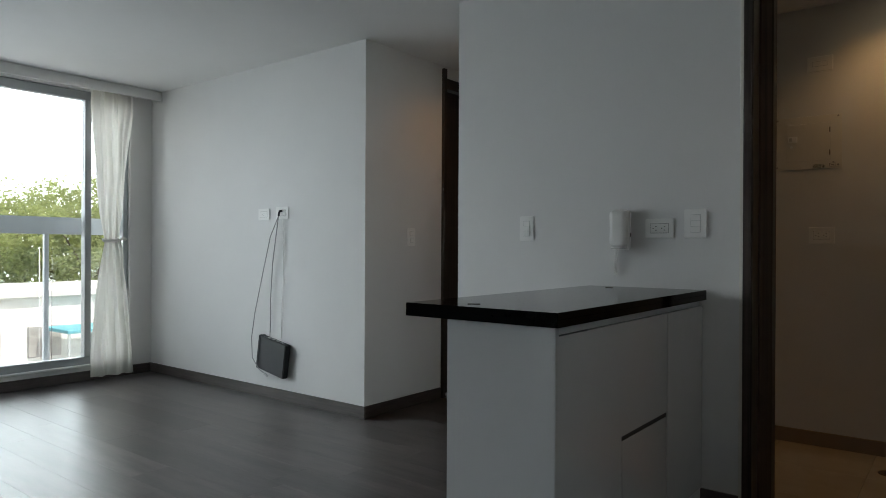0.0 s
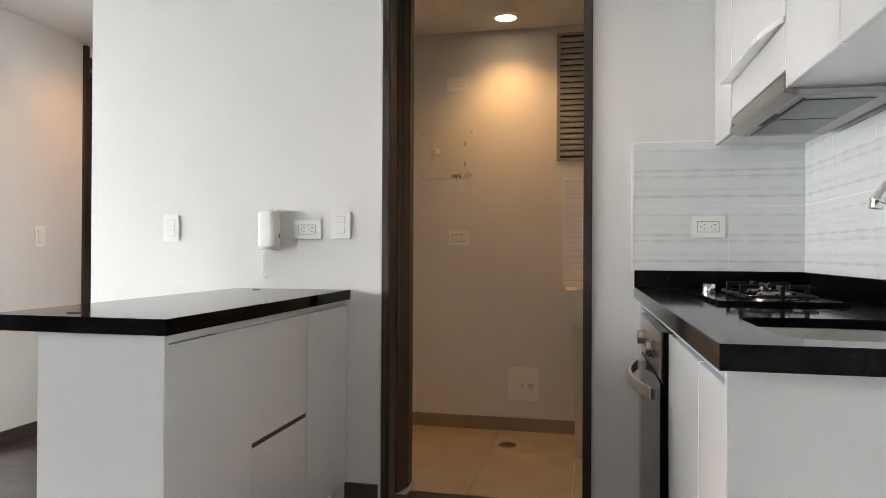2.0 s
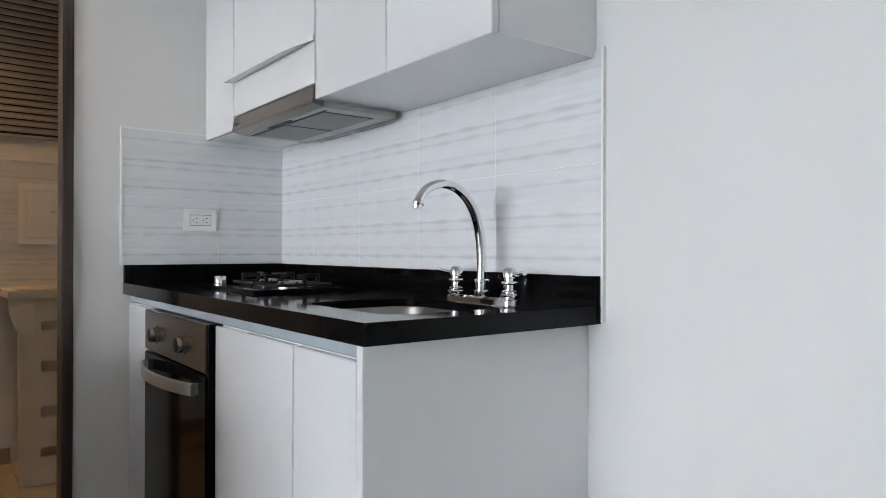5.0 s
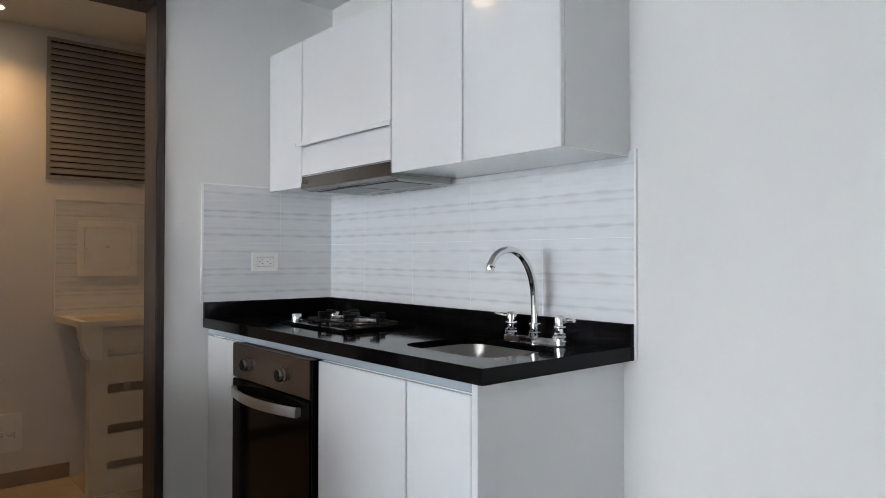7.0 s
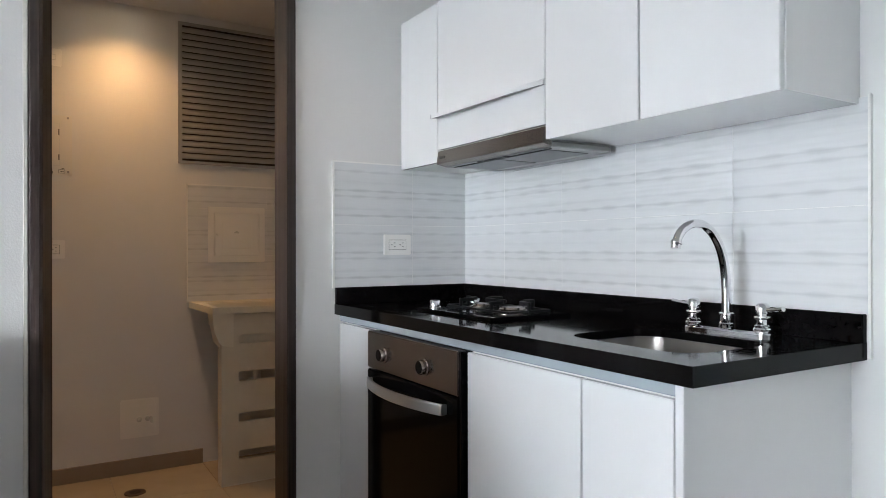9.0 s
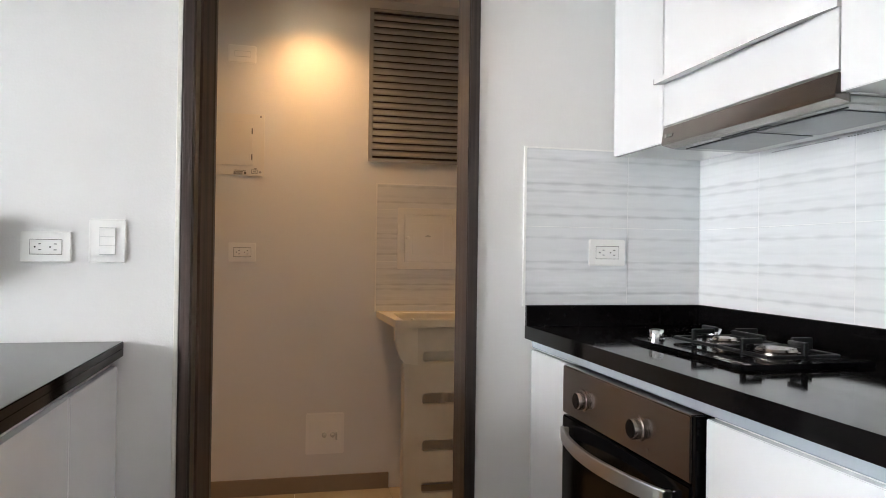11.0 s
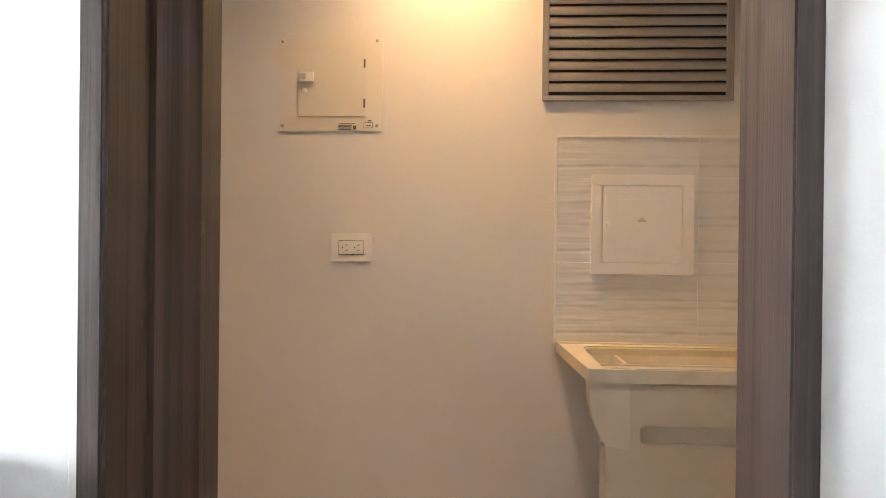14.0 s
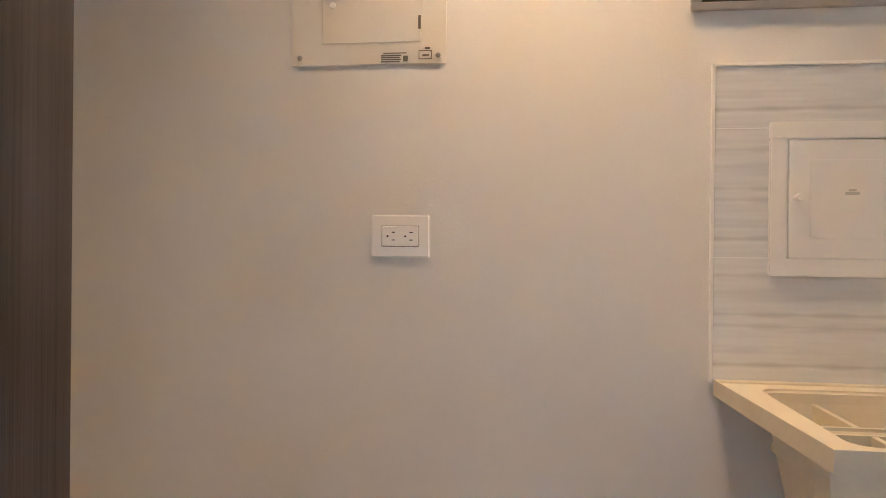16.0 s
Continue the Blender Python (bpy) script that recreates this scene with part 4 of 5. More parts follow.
def laundry_tub():
    t = thing("laundry_tub", (1.24, 4.58, 0), "cream cast laundry tub with inner ledge on slotted base", "laundry tub")
    x0, x1, y0, y1, z0, z1 = 0.930, LX1 - 0.009, 4.338, L - 0.009, 0.836, 0.862
    bm = bmesh.new()
    outer = [(x0 - 0.012, y1), (x0 + 0.012, y0), (x1, y0), (x1, y1)]
    inner = round_rect(x0 + 0.062, x1 - 0.05, y0 + 0.045, y1 - 0.05, 0.03, 4)
    ro = [[bm.verts.new((x, y, z)) for x, y in outer] for z in (z0, z1)]
    ri = [[bm.verts.new((x, y, z)) for x, y in inner] for z in (z0, z1)]
    for a, b in (ro, ri):
        for k in range(len(a)):
            bm.faces.new((a[k], a[(k + 1) % len(a)], b[(k + 1) % len(a)], b[k]))
    for a, b in ((ro[0], ri[0]), (ro[1], ri[1])):
        edges = [bm.edges.get((r[k], r[(k + 1) % len(r)])) for r in (a, b) for k in range(len(r))]
        bmesh.ops.triangle_fill(bm, edges=edges, use_beauty=True)
    sharp = [e for e in bm.edges if len(e.link_faces) == 2 and all(abs(v.co.z - z1) < 1e-5 for v in e.verts) and e.calc_face_angle(0) > 0.5]
    bmesh.ops.bevel(bm, geom=sharp, offset=0.006, segments=3, affect="EDGES")
    part("rim", bm, TUBTOP, t)
    bm = bmesh.new()
    rows = []
    for inset, z in ((0.0, z0 + 0.001), (0.012, 0.76), (0.03, 0.66), (0.055, 0.63), (0.11, 0.625)):
        rows.append([bm.verts.new((x, y, z)) for x, y in round_rect(x0 + 0.062 + inset, x1 - 0.05 - inset, y0 + 0.045 + inset * 0.8, y1 - 0.05 - inset * 0.8, 0.03, 4)])
    for a, b in zip(rows, rows[1:]):
        for k in range(len(a)):
            f = bm.faces.new((a[k], a[(k + 1) % len(a)], b[(k + 1) % len(a)], b[k]))
            f.smooth = True
    bm.faces.new(rows[-1])
    part("basin", bm, TUBTOP, t)
    shell = bmesh.new()
    prism(shell, [(0.946, z0), (0.950, 0.775), (0.958, 0.740), (0.974, 0.700), (0.990, 0.680), (1.044, 0.672), (1.044, z0)], 1, y0 + 0.022, y0 + 0.075)
    prism(shell, [(1.082, z0), (1.086, 0.70), (1.110, 0.615), (1.122, 0.615), (1.094, 0.702), (1.092, z0)], 1, y0 + 0.075, y1 - 0.03)
    bmesh.ops.recalc_face_normals(shell, faces=shell.faces)
    part("basin_shell", shell, TUBTOP, t)
    wb = bmesh.new()
    zb = z1 - 0.030
    box(wb, (x0 + 0.075, 4.560, zb - 0.084), (x1 - 0.063, y1 - 0.061, zb - 0.066), 0.003, 2)
    part("ledge", wb, TUBTOP, t)
    ridge = bmesh.new()
    prism(ridge, [(x0 + 0.063, zb), (x0 + 0.073, zb - 0.06), (x0 + 0.078, zb - 0.09), (x1 - 0.066, zb - 0.09), (x1 - 0.061, zb - 0.06), (x1 - 0.051, zb), (x1 - 0.051, zb + 0.014), (x0 + 0.063, zb + 0.014)], 1, 4.534, 4.559)
    bmesh.ops.recalc_face_normals(ridge, faces=ridge.faces)
    bmesh.ops.bevel(ridge, geom=[e for e in ridge.edges if all(v.co.z > zb + 0.013 for v in e.verts)], offset=0.009, segments=3, affect="EDGES")
    part("ridge", ridge, TUBTOP, t, "rounded cream ridge between the two basins")
    bx0, bx1, by = 0.987, LX1 - 0.010, 4.364
    slots = ((0.685, 0.729), (0.502, 0.549), (0.300, 0.347), (0.120, 0.164))
    fr = bmesh.new()
    sx0, sx1 = 1.069, 1.455
    loops = [[(bx0, 0.0), (bx1, 0.0), (bx1, 0.831), (bx0, 0.831)]] + [round_rect(sx0, sx1, a, b, 0.012, 4) for a, b in slots]
    rings = [[[fr.verts.new((x, y, z)) for x, z in loop] for loop in loops] for y in (by, by + 0.025)]
    for a, b in zip(*rings):
        for k in range(len(a)):
            fr.faces.new((a[k], a[(k + 1) % len(a)], b[(k + 1) % len(a)], b[k]))
    for side in rings:
        edges = [fr.edges.get((ring[k], ring[(k + 1) % len(ring)])) for ring in side for k in range(len(ring))]
        bmesh.ops.triangle_fill(fr, edges=edges, use_beauty=True)
    rims = [e for e in fr.edges if len(e.link_faces) == 2 and all(abs(v.co.y - by) < 1e-5 for v in e.verts) and e.calc_face_angle(0) > 0.5]
    bmesh.ops.bevel(fr, geom=rims, offset=0.003, segments=2, affect="EDGES")
    part("front_panel", fr, TUBBASE, t, "beige front panel with four long slots")
    bk = bmesh.new()
    box(bk, (sx0 - 0.02, by + 0.100, 0.56), (sx1 + 0.02, by + 0.107, 0.80), 0.001)
    box(bk, (sx0 - 0.03, by + 0.026, 0.56), (sx0 - 0.02, by + 0.107, 0.80))
    box(bk, (sx1 + 0.02, by + 0.026, 0.56), (sx1 + 0.03, by + 0.107, 0.80))
    box(bk, (sx0 - 0.02, by + 0.026, 0.745), (sx1 + 0.02, by + 0.100, 0.752))
    box(bk, (sx0 - 0.02, by + 0.026, 0.56), (sx1 + 0.02, by + 0.100, 0.567))
    box(bk, (sx0 - 0.02, by + 0.026, 0.672), (sx1 + 0.02, by + 0.042, 0.679))
    part("slot_back", bk, TUBBASE, t)
    part("side_panel", B((bx0, by + 0.026, 0), (bx0 + 0.025, by + 0.075, 0.668), bevel=0.002), TUBBASE, t)
    part("trap_pipe", tube(bmesh.new(), [(1.22, 4.58, 0.63), (1.22, 4.58, 0.45), (1.24, 4.66, 0.42), (1.25, 4.79, 0.42)], 0.02, 12), PLASTIC, t)
    tp = thing("tub_tap", (LX1, 4.545, 1.09), "small metal tap above the laundry tub", "tap")
    part("body", tube(bmesh.new(), [(LX1 - 0.002, 4.545, 1.09), (LX1 - 0.026, 4.545, 1.09), (LX1 - 0.036, 4.545, 1.082)], 0.008, 12), CHROME, tp)
    part("handle", lathe(bmesh.new(), [(0.006, 0), (0.006, 0.014), (0.016, 0.016), (0.016, 0.022), (0.004, 0.024)], pose(LX1 - 0.02, 4.545, 1.095), 14), CHROME, tp)


def downlight(x, y, z, label):
    t = thing("downlight", (x, y, z), label, "ceiling light", "recessed lamps")
    part("rim", lathe(bmesh.new(), [(0.058, 0.0), (0.074, 0.0), (0.076, -0.004), (0.072, -0.008), (0.060, -0.010), (0.058, -0.006)], pose(x, y, z)), PLASTIC, t)
    part("diffuser", lathe(bmesh.new(), [(0.0578, -0.001), (0.0578, -0.006), (0.03, -0.0065), (0.001, -0.0065)], pose(x, y, z)), GLOW, t)


breaker_panel()
valve_box()
gas_plate()
vent()
laundry_tub()
downlight(0.59, 4.59, HL, "round white recessed lamp glowing warm in the laundry ceiling")
downlight(0.74, 2.95, H, "round white recessed lamp glowing warm in the kitchen ceiling")
downlight(-1.63, 4.30, H, "round white recessed lamp glowing warm in the hallway")
drain = thing("floor_drain", (0.622, 4.502, 0), "small round brown floor drain", "drain")
part("grate", lathe(bmesh.new(), [(0.048, 0.0005), (0.046, 0.004), (0.034, 0.003), (0.001, 0.003)], pose(0.622, 4.502, 0)), REDBROWN, drain)
bm = bmesh.new()
for k in range(5):
    box(bm, (0.600, 4.484 + k * 0.009, 0.0031), (0.644, 4.487 + k * 0.009, 0.0038))
part("slots", bm, DARKPLASTIC, drain)

# ---- hallway ----
hd = thing("door_1", (HALL0, 4.85, 0), "very dark wood hallway door in dark frame, closed", "door", kind="structure")
part("frame_post", B((HALL0 - 0.13, 4.43, 0), (HALL0 + 0.02, 4.468, H - 0.02), bevel=0.003), HALLWOOD, hd)
part("frame_post", B((HALL0 - 0.13, 5.262, 0), (HALL0 + 0.02, 5.30, H - 0.02), bevel=0.003), HALLWOOD, hd)
part("frame_head", B((HALL0 - 0.13, 4.468, 2.215), (HALL0 - 0.01, 5.262, 2.29), bevel=0.003), HALLWOOD, hd)
part("leaf", B((HALL0 - 0.10, 4.471, 0.0005), (HALL0 - 0.06, 5.259, 2.212), bevel=0.003), HALLWOOD, hd)


# ---- living room ----
def curtain():
    t = thing("curtain", (-4.50, 3.31, 2.3), "white cloth curtain gathered by a tie-back", "curtain")
    bm = bmesh.new()
    nz, ns = 60, 90
    grid = []
    for i in range(nz + 1):
        z = 2.338 - (2.338 - 0.035) * i / nz
        if z > 1.10:
            s = (z - 1.10) / 1.238
            half = 0.050 + 0.108 * min(1, s * 1.15) ** 0.8
        else:
            s = (1.10 - z) / 1.065
            half = 0.050 + 0.108 * min(1, s * 1.25) ** 0.7
        mid = 3.276 + (0.014 * (1.10 - z) if z < 1.10 else -0.003 * (z - 1.10))
        row = []
        for j in range(ns + 1):
            u = -1 + 2 * j / ns
            amp = 0.006 + 0.018 * min(1, half / 0.16)
            fold = amp * math.sin(u * 8.5 + 0.8 * math.sin(z * 1.3)) + 0.30 * amp * math.sin(u * 19 + z * 1.1) + 0.12 * amp * math.sin(u * 37 - z * 2.3)
            row.append(bm.verts.new((-4.505 + fold + 0.010 * math.sin(z * 5 + u * 3), mid + half * u + 0.004 * math.sin(z * 9 + u * 8), z)))
        grid.append(row)
    for i in range(nz):
        for j in range(ns):
            f = bm.faces.new((grid[i][j], grid[i][j + 1], grid[i + 1][j + 1], grid[i + 1][j]))
            f.smooth = True
    bmesh.ops.solidify(bm, geom=list(bm.faces), thickness=0.003)
    part("cloth", bm, FABRIC, t, smooth=True)
    ring = [(-4.505 + 0.052 * math.cos(a), 3.276 + 0.058 * math.sin(a), 1.115 + 0.006 * math.sin(2 * a)) for a in [2 * math.pi * k / 24 for k in range(25)]]
    part("tie_back", tube(bmesh.new(), ring, 0.013, 8), FABRIC, t, smooth=True)
    part("tie_tail", tube(bmesh.new(), [(-4.45, 3.318, 1.11), (-4.445, 3.336, 1.0), (-4.447, 3.333, 0.86), (-4.445, 3.330, 0.74)], [0.010, 0.009, 0.010, 0.016], 8), FABRIC, t, smooth=True)
    part("tie_tail", tube(bmesh.new(), [(-4.45, 3.322, 1.12), (-4.44, 3.345, 1.135), (-4.44, 3.362, 1.12)], [0.010, 0.012, 0.014], 8), FABRIC, t, smooth=True)
    tr = thing("curtain_track", (-4.50, 2.5, 2.34), "white curtain track behind the pelmet", "curtain track")
    part("rail", B((-4.515, WY0, 2.338), (-4.490, 3.55, 2.3455)), PLASTIC, tr)


curtain()
socket_plate(0, 0, 0, "white square cable socket on the living room wall", w=0.125, h=0.08, sockets=1, m=pose(-3.05, TV, 1.30))
socket_plate(0, 0, 0, "white antenna socket with a cable plugged in", w=0.135, h=0.085, sockets=1, m=pose(-2.845, TV, 1.305))


def modem():
    t = thing("modem", (-2.90, TV, 0.17), "black modem box hanging on the wall by its cables", "modem")
    body = part("body", box(bmesh.new(), (-0.155, -0.052, -0.118), (0.155, -0.004, 0.118), 0.006, 3), DARKPLASTIC, t)
    body.matrix_world = pose(-2.905, TV, 0.305, 0, 0, -2) @ pose(0, 0, 0, 0, 9, 0)
    ridge = part("end_cap", box(bmesh.new(), (-0.158, -0.054, -0.120), (-0.128, -0.003, 0.120), 0.005, 2), DARKPLASTIC, t)
    ridge.matrix_world = body.matrix_world
    for k in range(4):
        port = part("port", B((-0.08 + 0.05 * k, -0.036, 0.1178), (-0.052 + 0.05 * k, -0.018, 0.1192)), GREYPLASTIC, t)
        port.matrix_world = body.matrix_world
    part("plug", tube(bmesh.new(), [(-2.845, TV - 0.010, 1.318), (-2.845, TV - 0.026, 1.317), (-2.847, TV - 0.032, 1.304), (-2.849, TV - 0.033, 1.282)], 0.007, 10), DARKPLASTIC, t)
    part("cable", tube(bmesh.new(), [(-2.85, TV - 0.033, 1.285), (-2.88, TV - 0.03, 1.15), (-2.93, TV - 0.02, 0.95), (-2.95, TV - 0.02, 0.70), (-2.952, TV - 0.02, 0.50), (-2.950, TV - 0.025, 0.41)], 0.0032, 8), CORD, t)
    part("cable", tube(bmesh.new(), [(-2.85, TV - 0.033, 1.283), (-2.93, TV - 0.04, 1.14), (-3.02, TV - 0.03, 0.90), (-3.10, TV - 0.04, 0.60), (-3.125, TV - 0.05, 0.42), (-3.10, TV - 0.06, 0.28), (-3.02, TV - 0.065, 0.21), (-2.96, TV - 0.05, 0.175)], 0.0032, 8), CORD, t)
    part("connector", tube(bmesh.new(), [(-2.97, TV - 0.052, 0.18), (-2.945, TV - 0.048, 0.165)], 0.009, 10), GREYPLASTIC, t)
    part("cable", tube(bmesh.new(), [(-2.83, TV - 0.012, 1.268), (-2.825, TV - 0.010, 1.0), (-2.83, TV - 0.010, 0.7), (-2.84, TV - 0.015, 0.43)], 0.003, 8), PLASTIC, t)


modem()

# ---- outside ----
ground = structure("ground", [((-900, -900, -7.4), (-6.2, 900, -7.0))], CONCRETE, "pale sunlit concrete yard far below the window", "ground")
balcony = structure("balcony_slab", [((-5.35, -3.0, -0.25), (XW - 0.14, 4.2, 0.02))], CONCRETE, "narrow concrete balcony outside the window", "balcony")
rail = thing("balcony_railing", (-5.02, 2.0, 0.02), "white metal balcony railing with glass panels", "railing")
part("top_rail", B((-5.06, -3.0, 1.165), (-4.98, 4.2, 1.305), bevel=0.012, segments=2), RAIL, rail)
for y in (4.05, 2.975, 1.90, 0.83, -0.24, -1.31, -2.38):
    part("post", B((-5.04, y, 0.02), (-5.0, y + 0.035, 1.165), bevel=0.003), RAIL, rail)
for y in (3.01, 1.935, 0.865, -0.205, -1.275, -2.345):
    gp = part("glass_panel", B((-5.025, y + 0.03, 0.10), (-5.015, y + 1.01, 1.06)), GLASS, rail)
    gp.visible_shadow = False

HAZE = bpy.data.materials.new("white_hazy_sky")
HAZE.use_nodes = True
g = HAZE.node_tree.nodes["Principled BSDF"]
g.inputs["Base Color"].default_value = (0, 0, 0, 1)
g.inputs["Emission Color"].default_value, g.inputs["Emission Strength"].default_value = (0.90, 0.96, 1.0, 1), 4.0
structure("backdrop", [((-161, -220, -7), (-160, 320, 130))], HAZE, "bright white hazy sky beyond the trees", "sky")

bld = thing("low_building", (-33, 14, -7.0), "low white rendered building with flat roof", "building")
part("wall", B((-36, 4, -7.0), (-30, 24, -1.1)), RENDERWALL, bld)
part("roof", B((-36.3, 3.7, -1.1), (-29.7, 24.3, -0.75), bevel=0.05), CONCRETE, bld)
for k in range(8):
    for z in (-5.9, -3.6):
        w = part("window", B((-30.0, 5.2 + 2.3 * k, z), (-29.9, 6.5 + 2.3 * k, z + 1.3), bevel=0.02), VENT, bld)
aw = thing("awning", (-28.5, 13.6, -7.0), "turquoise sheet awning on thin posts", "awning")
part("sheet", B((-29.6, 12.6, -2.45), (-27.4, 15.0, -2.3), bevel=0.02), TEAL, aw)
for x in (-29.5, -27.5):
    for y in (12.7, 14.9):
        part("post", B((x - 0.05, y - 0.05, -7.0), (x + 0.05, y + 0.05, -2.45)), WINALU, aw)


def tree(x, y, height, spread, seed, label):
    rnd = random.Random(seed)
    t = thing("tree", (x, y, -7.0), label, "tree", "trees outside")
    top = -7.0 + height
    bm = tube(bmesh.new(), [(x, y, -7.0), (x + 0.2, y, -7 + height * 0.3), (x - 0.1, y + 0.2, -7 + height * 0.6)], [0.32, 0.24, 0.14], 9)
    tips = []
    for k in range(9):
        a = rnd.uniform(0, 6.28)
        r = spread * rnd.uniform(0.35, 0.8)
        tip = Vector((x + r * math.cos(a), y + r * math.sin(a), -7 + height * rnd.uniform(0.55, 0.92)))
        tips.append(tip)
        tube(bm, [(x, y, -7 + height * rnd.uniform(0.3, 0.55)), ((x + tip.x) / 2, (y + tip.y) / 2, (tip.z + -7 + height * 0.5) / 2 + 0.3), tuple(tip)], [0.12, 0.08, 0.03], 6)
    part("trunk", bm, BARK, t)
    verts, faces = [], []
    for tip in tips + [Vector((x, y, top - 1.2))]:
        for c in range(26):
            d = Vector((rnd.gauss(0, 1), rnd.gauss(0, 1), rnd.gauss(0, 0.7)))
            centre = tip + d * spread * 0.26
            for q in range(44):
                o = centre + Vector((rnd.gauss(0, 0.32), rnd.gauss(0, 0.32), rnd.gauss(0, 0.26)))
                u = Vector((rnd.uniform(-1, 1), rnd.uniform(-1, 1), rnd.uniform(-0.6, 0.6))).normalized()
                v = u.cross(Vector((rnd.uniform(-1, 1), rnd.uniform(-1, 1), rnd.uniform(-1, 1)))).normalized()
                s = rnd.uniform(0.07, 0.16)
                n = len(verts)
                verts += [o - u * s, o + v * s * 0.5, o + u * s, o - v * s * 0.5]
                faces.append((n, n + 1, n + 2, n + 3))
    me = bpy.data.meshes.new("crown")
    me.from_pydata([tuple(v) for v in verts], [], faces)
    me.materials.append(LEAF)
    ob = new("crown", me)
    ob.parent = t
    ob.matrix_parent_inverse = t.matrix_world.inverted()


for k, (x, y, hgt, s) in enumerate(((-40, 13.2, 10.9, 3.8), (-43, 16.2, 11.5, 4.0), (-40, 19.4, 10.8, 3.8), (-46, 20.5, 11.9, 4.4), (-47, 14.0, 11.4, 4.4), (-41, 23.5, 10.4, 3.8))):
    tree(x, y, hgt, s, 11 + k, "leafy green tree seen beyond the balcony")


# ---- tiles and planks ----
def tile_mesh(name, w, h, t, mat, axis):
    """A thin glazed tile with eased edges, its corner at the origin; axis: 0 lies along x facing -y, 1 along y facing -x, 2 flat."""
    bm = bmesh.new()
    e = 0.0007 if axis < 2 else 0.00012
    if axis == 0:
        lo = [(0, 0), (w, 0), (w, h), (0, h)]
        f = lambda a, b, d: (a, -d, b)
    elif axis == 1:
        lo = [(0, 0), (w, 0), (w, h), (0, h)]
        f = lambda a, b, d: (-d, a, b)
    else:
        lo = [(0, 0), (w, 0), (w, h), (0, h)]
        f = lambda a, b, d: (a, b, d)
    r0 = [bm.verts.new(f(a, b, 0)) for a, b in lo]
    r1 = [bm.verts.new(f(a, b, t - e)) for a, b in lo]
    ins = [(e, e), (w - e, e), (w - e, h - e), (e, h - e)]
    r2 = [bm.verts.new(f(a, b, t)) for a, b in ins]
    for a, b in ((r0, r1), (r1, r2)):
        for k in range(4):
            bm.faces.new((a[k], a[(k + 1) % 4], b[(k + 1) % 4], b[k]))
    bm.faces.new(r2)
    bm.faces.new(r0)
    bmesh.ops.recalc_face_normals(bm, faces=bm.faces)
    me = bpy.data.meshes.new(name)
    bm.to_mesh(me)
    bm.free()
    me.materials.append(mat)
    return me


def piece(name, me, parent, at):
    ob = new(name, me)
    ob.parent = parent
    ob.matrix_parent_inverse = parent.matrix_world.inverted()
    ob.location = at
    return ob


def tile_field(label, origin, us, zs, axis, gap=0.0018, t=0.0064):
    bm = bmesh.new()
    u0, u1, z0, z1 = us[0], us[-1], zs[0], zs[-1]
    if axis == 0:
        box(bm, (u0, origin - 0.0069, z0), (u1, origin - 0.0005, z1))
    else:
        box(bm, (origin - 0.0069, u0, z0), (origin - 0.0005, u1, z1))
    field = tagged(mesh_object("wall_tiling", bm, GROUT), label, "wall tiles", kind="structure")
    cache = {}
    for a, b in zip(us, us[1:]):
        for c, d in zip(zs, zs[1:]):
            key = (round(b - a, 4), round(d - c, 4))
            if key not in cache:
                cache[key] = tile_mesh("tile", b - a - gap, d - c - gap, t, TILE, axis)
            at = (a + gap / 2, origin - 0.001, c + gap / 2) if axis == 0 else (origin - 0.001, a + gap / 2, c + gap / 2)
            piece("tile", cache[key], field, at)
    return field


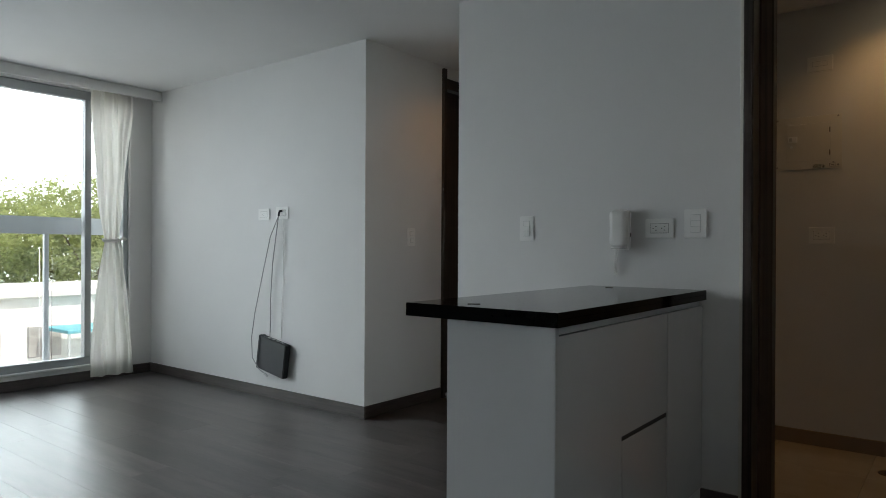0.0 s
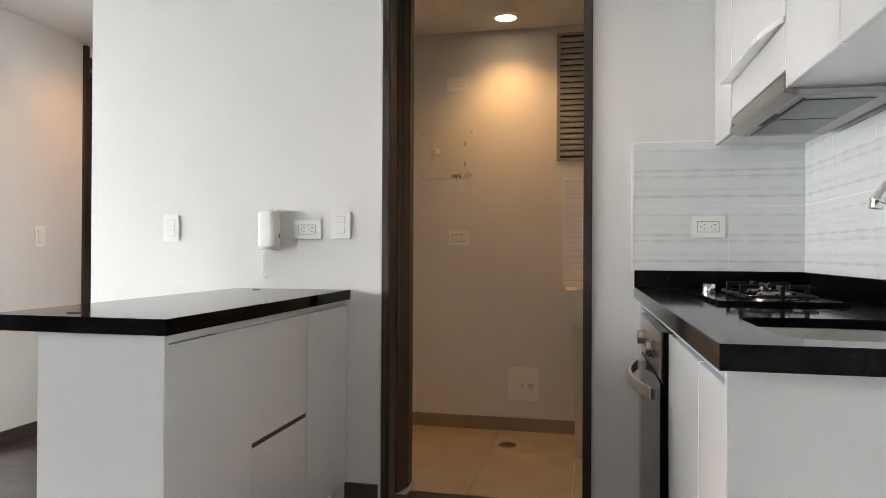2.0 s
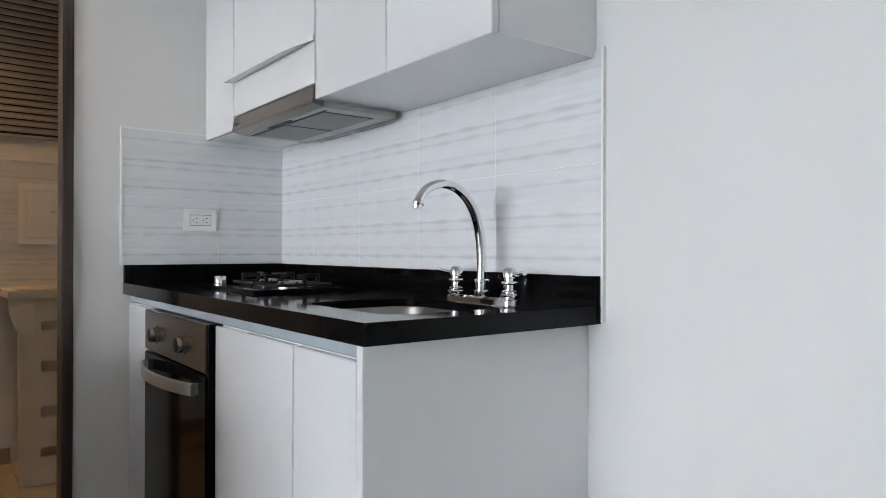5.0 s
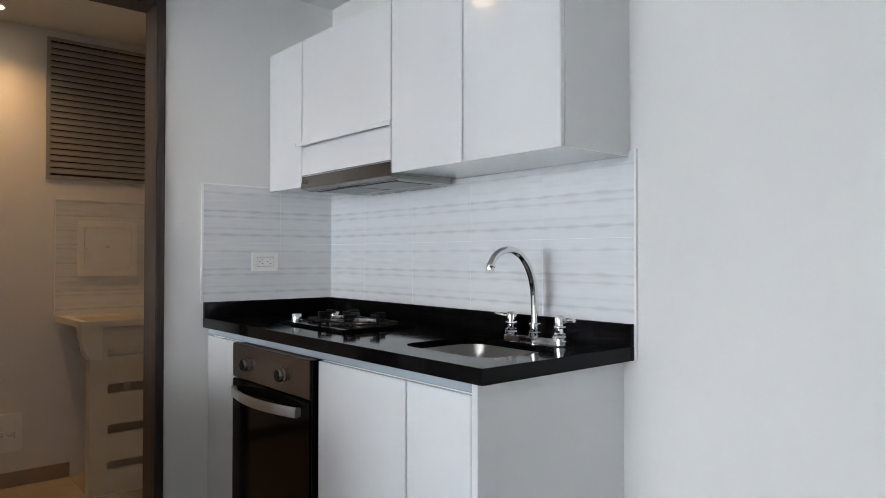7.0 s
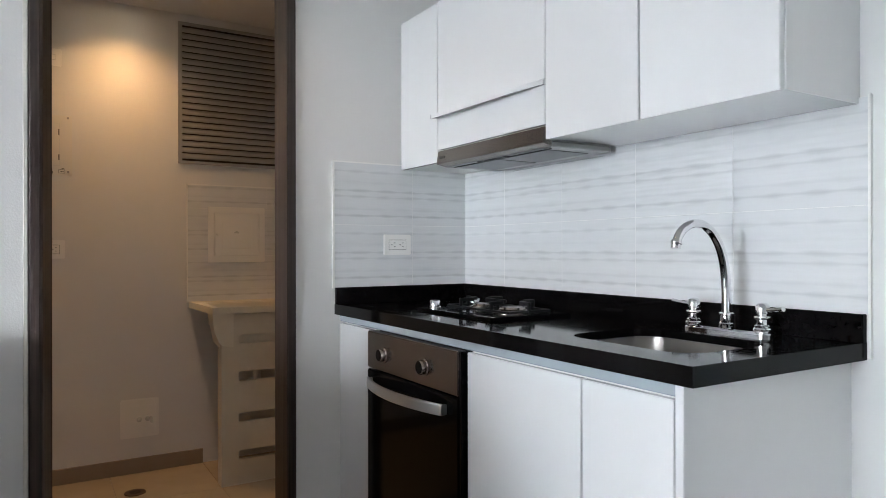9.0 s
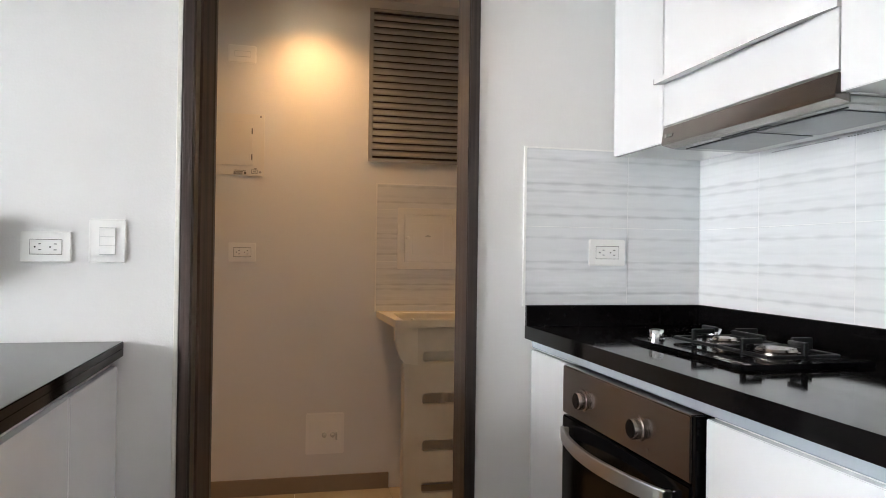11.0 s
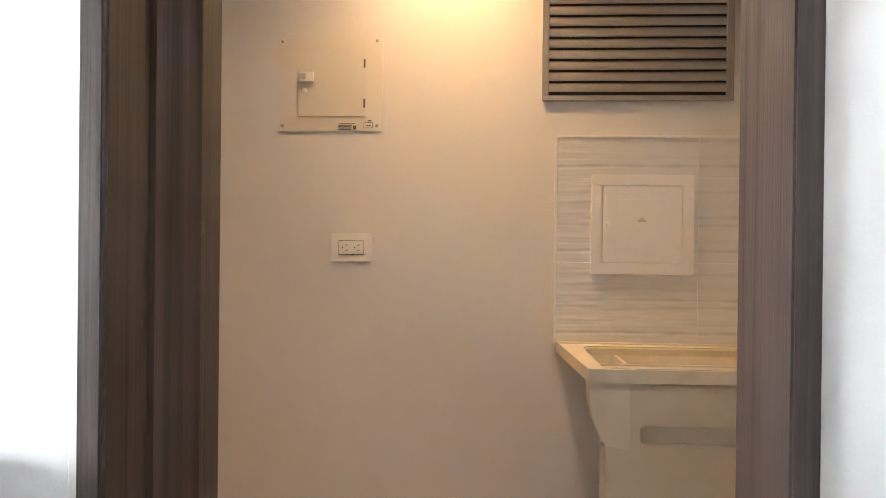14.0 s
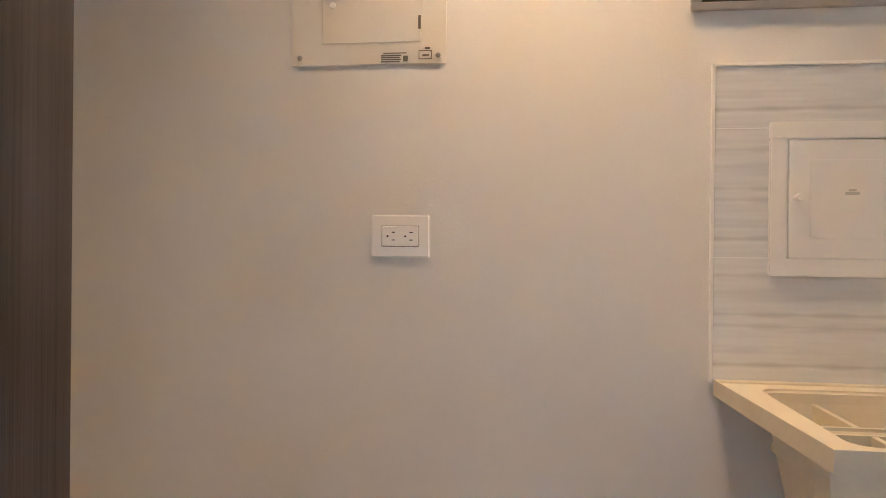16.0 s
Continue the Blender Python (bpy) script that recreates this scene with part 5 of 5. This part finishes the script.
ZT = [0.995, 1.2425, 1.4895]
tile_field("white streaked kitchen tiles beside the doorway wall", W, [1.226, 1.574, K - 0.009], ZT, 0)
tile_field("white streaked kitchen tiles behind the sink", K, [1.846, 2.192, 2.538, 2.884, 3.230, W - 0.001], ZT, 1)
structure("tile_trim", [((1.2185, W - 0.0092, 0.992), (1.226, W, 1.494)), ((1.226, W - 0.0095, 1.4895), (1.53, W, 1.494)), ((K - 0.0095, 1.840, 0.895), (K, 1.846, 1.494))], PLASTIC, "thin white edge trim round the kitchen tiles", "trim")
ZL = [0.862, 1.111, 1.367, 1.490]
tile_field("white streaked tiles above the laundry tub", L, [0.915, 1.340, LX1 - 0.009], ZL, 0)
tile_field("white streaked tiles on the laundry side wall", LX1, [3.95, 4.12, 4.467, L - 0.001], ZL, 1)
structure("tile_trim", [((0.909, L - 0.0095, 0.862), (0.915, L, 1.496)), ((0.915, L - 0.0095, 1.490), (LX1 - 0.01, L, 1.496)), ((LX1 - 0.0095, 3.95, 1.490), (LX1, L - 0.01, 1.496))], PLASTIC, "thin white edge trim round the laundry tiles", "trim")

xs = [LX0, -0.36, 0.09, 0.54, 0.99, 1.44, LX1]
ys = [3.70, 3.92, 4.37, L - 0.0001]
cache = {}
for a, b in zip(xs, xs[1:]):
    for c, d in zip(ys, ys[1:]):
        key = (round(b - a, 4), round(d - c, 4))
        if key not in cache:
            cache[key] = tile_mesh("floor_tile", b - a - 0.002, d - c - 0.002, 0.006, FLOORTILE, 2)
        piece("floor_tile", cache[key], floor_l, (a + 0.001, c + 0.001, -0.006))

rnd = random.Random(4)
PW, PL = 0.193, 1.29
planks = {}
j = 0
y = BACK
while y < 3.70 - 0.001:
    w = min(PW, 3.70 - y)
    x = XW - rnd.uniform(0, PL)
    while x < K:
        a, b = max(x, XW), min(x + PL, K)
        if b - a > 0.02:
            key = (round(b - a, 3), round(w, 4))
            if key not in planks:
                planks[key] = tile_mesh("plank", b - a - 0.0008, w - 0.0008, 0.006, PLANK, 2)
            piece("plank", planks[key], floor, (a, y, -0.006))
        x += PL
    y += PW
y = 3.70
while y < HEND - 0.001:
    w = min(PW, HEND - y)
    key = (round(HALL1 - HALL0, 3), round(w, 4))
    if key not in planks:
        planks[key] = tile_mesh("plank", HALL1 - HALL0, w - 0.0008, 0.006, PLANK, 2)
    piece("plank", planks[key], floor, (HALL0, y, -0.006))
    y += PW
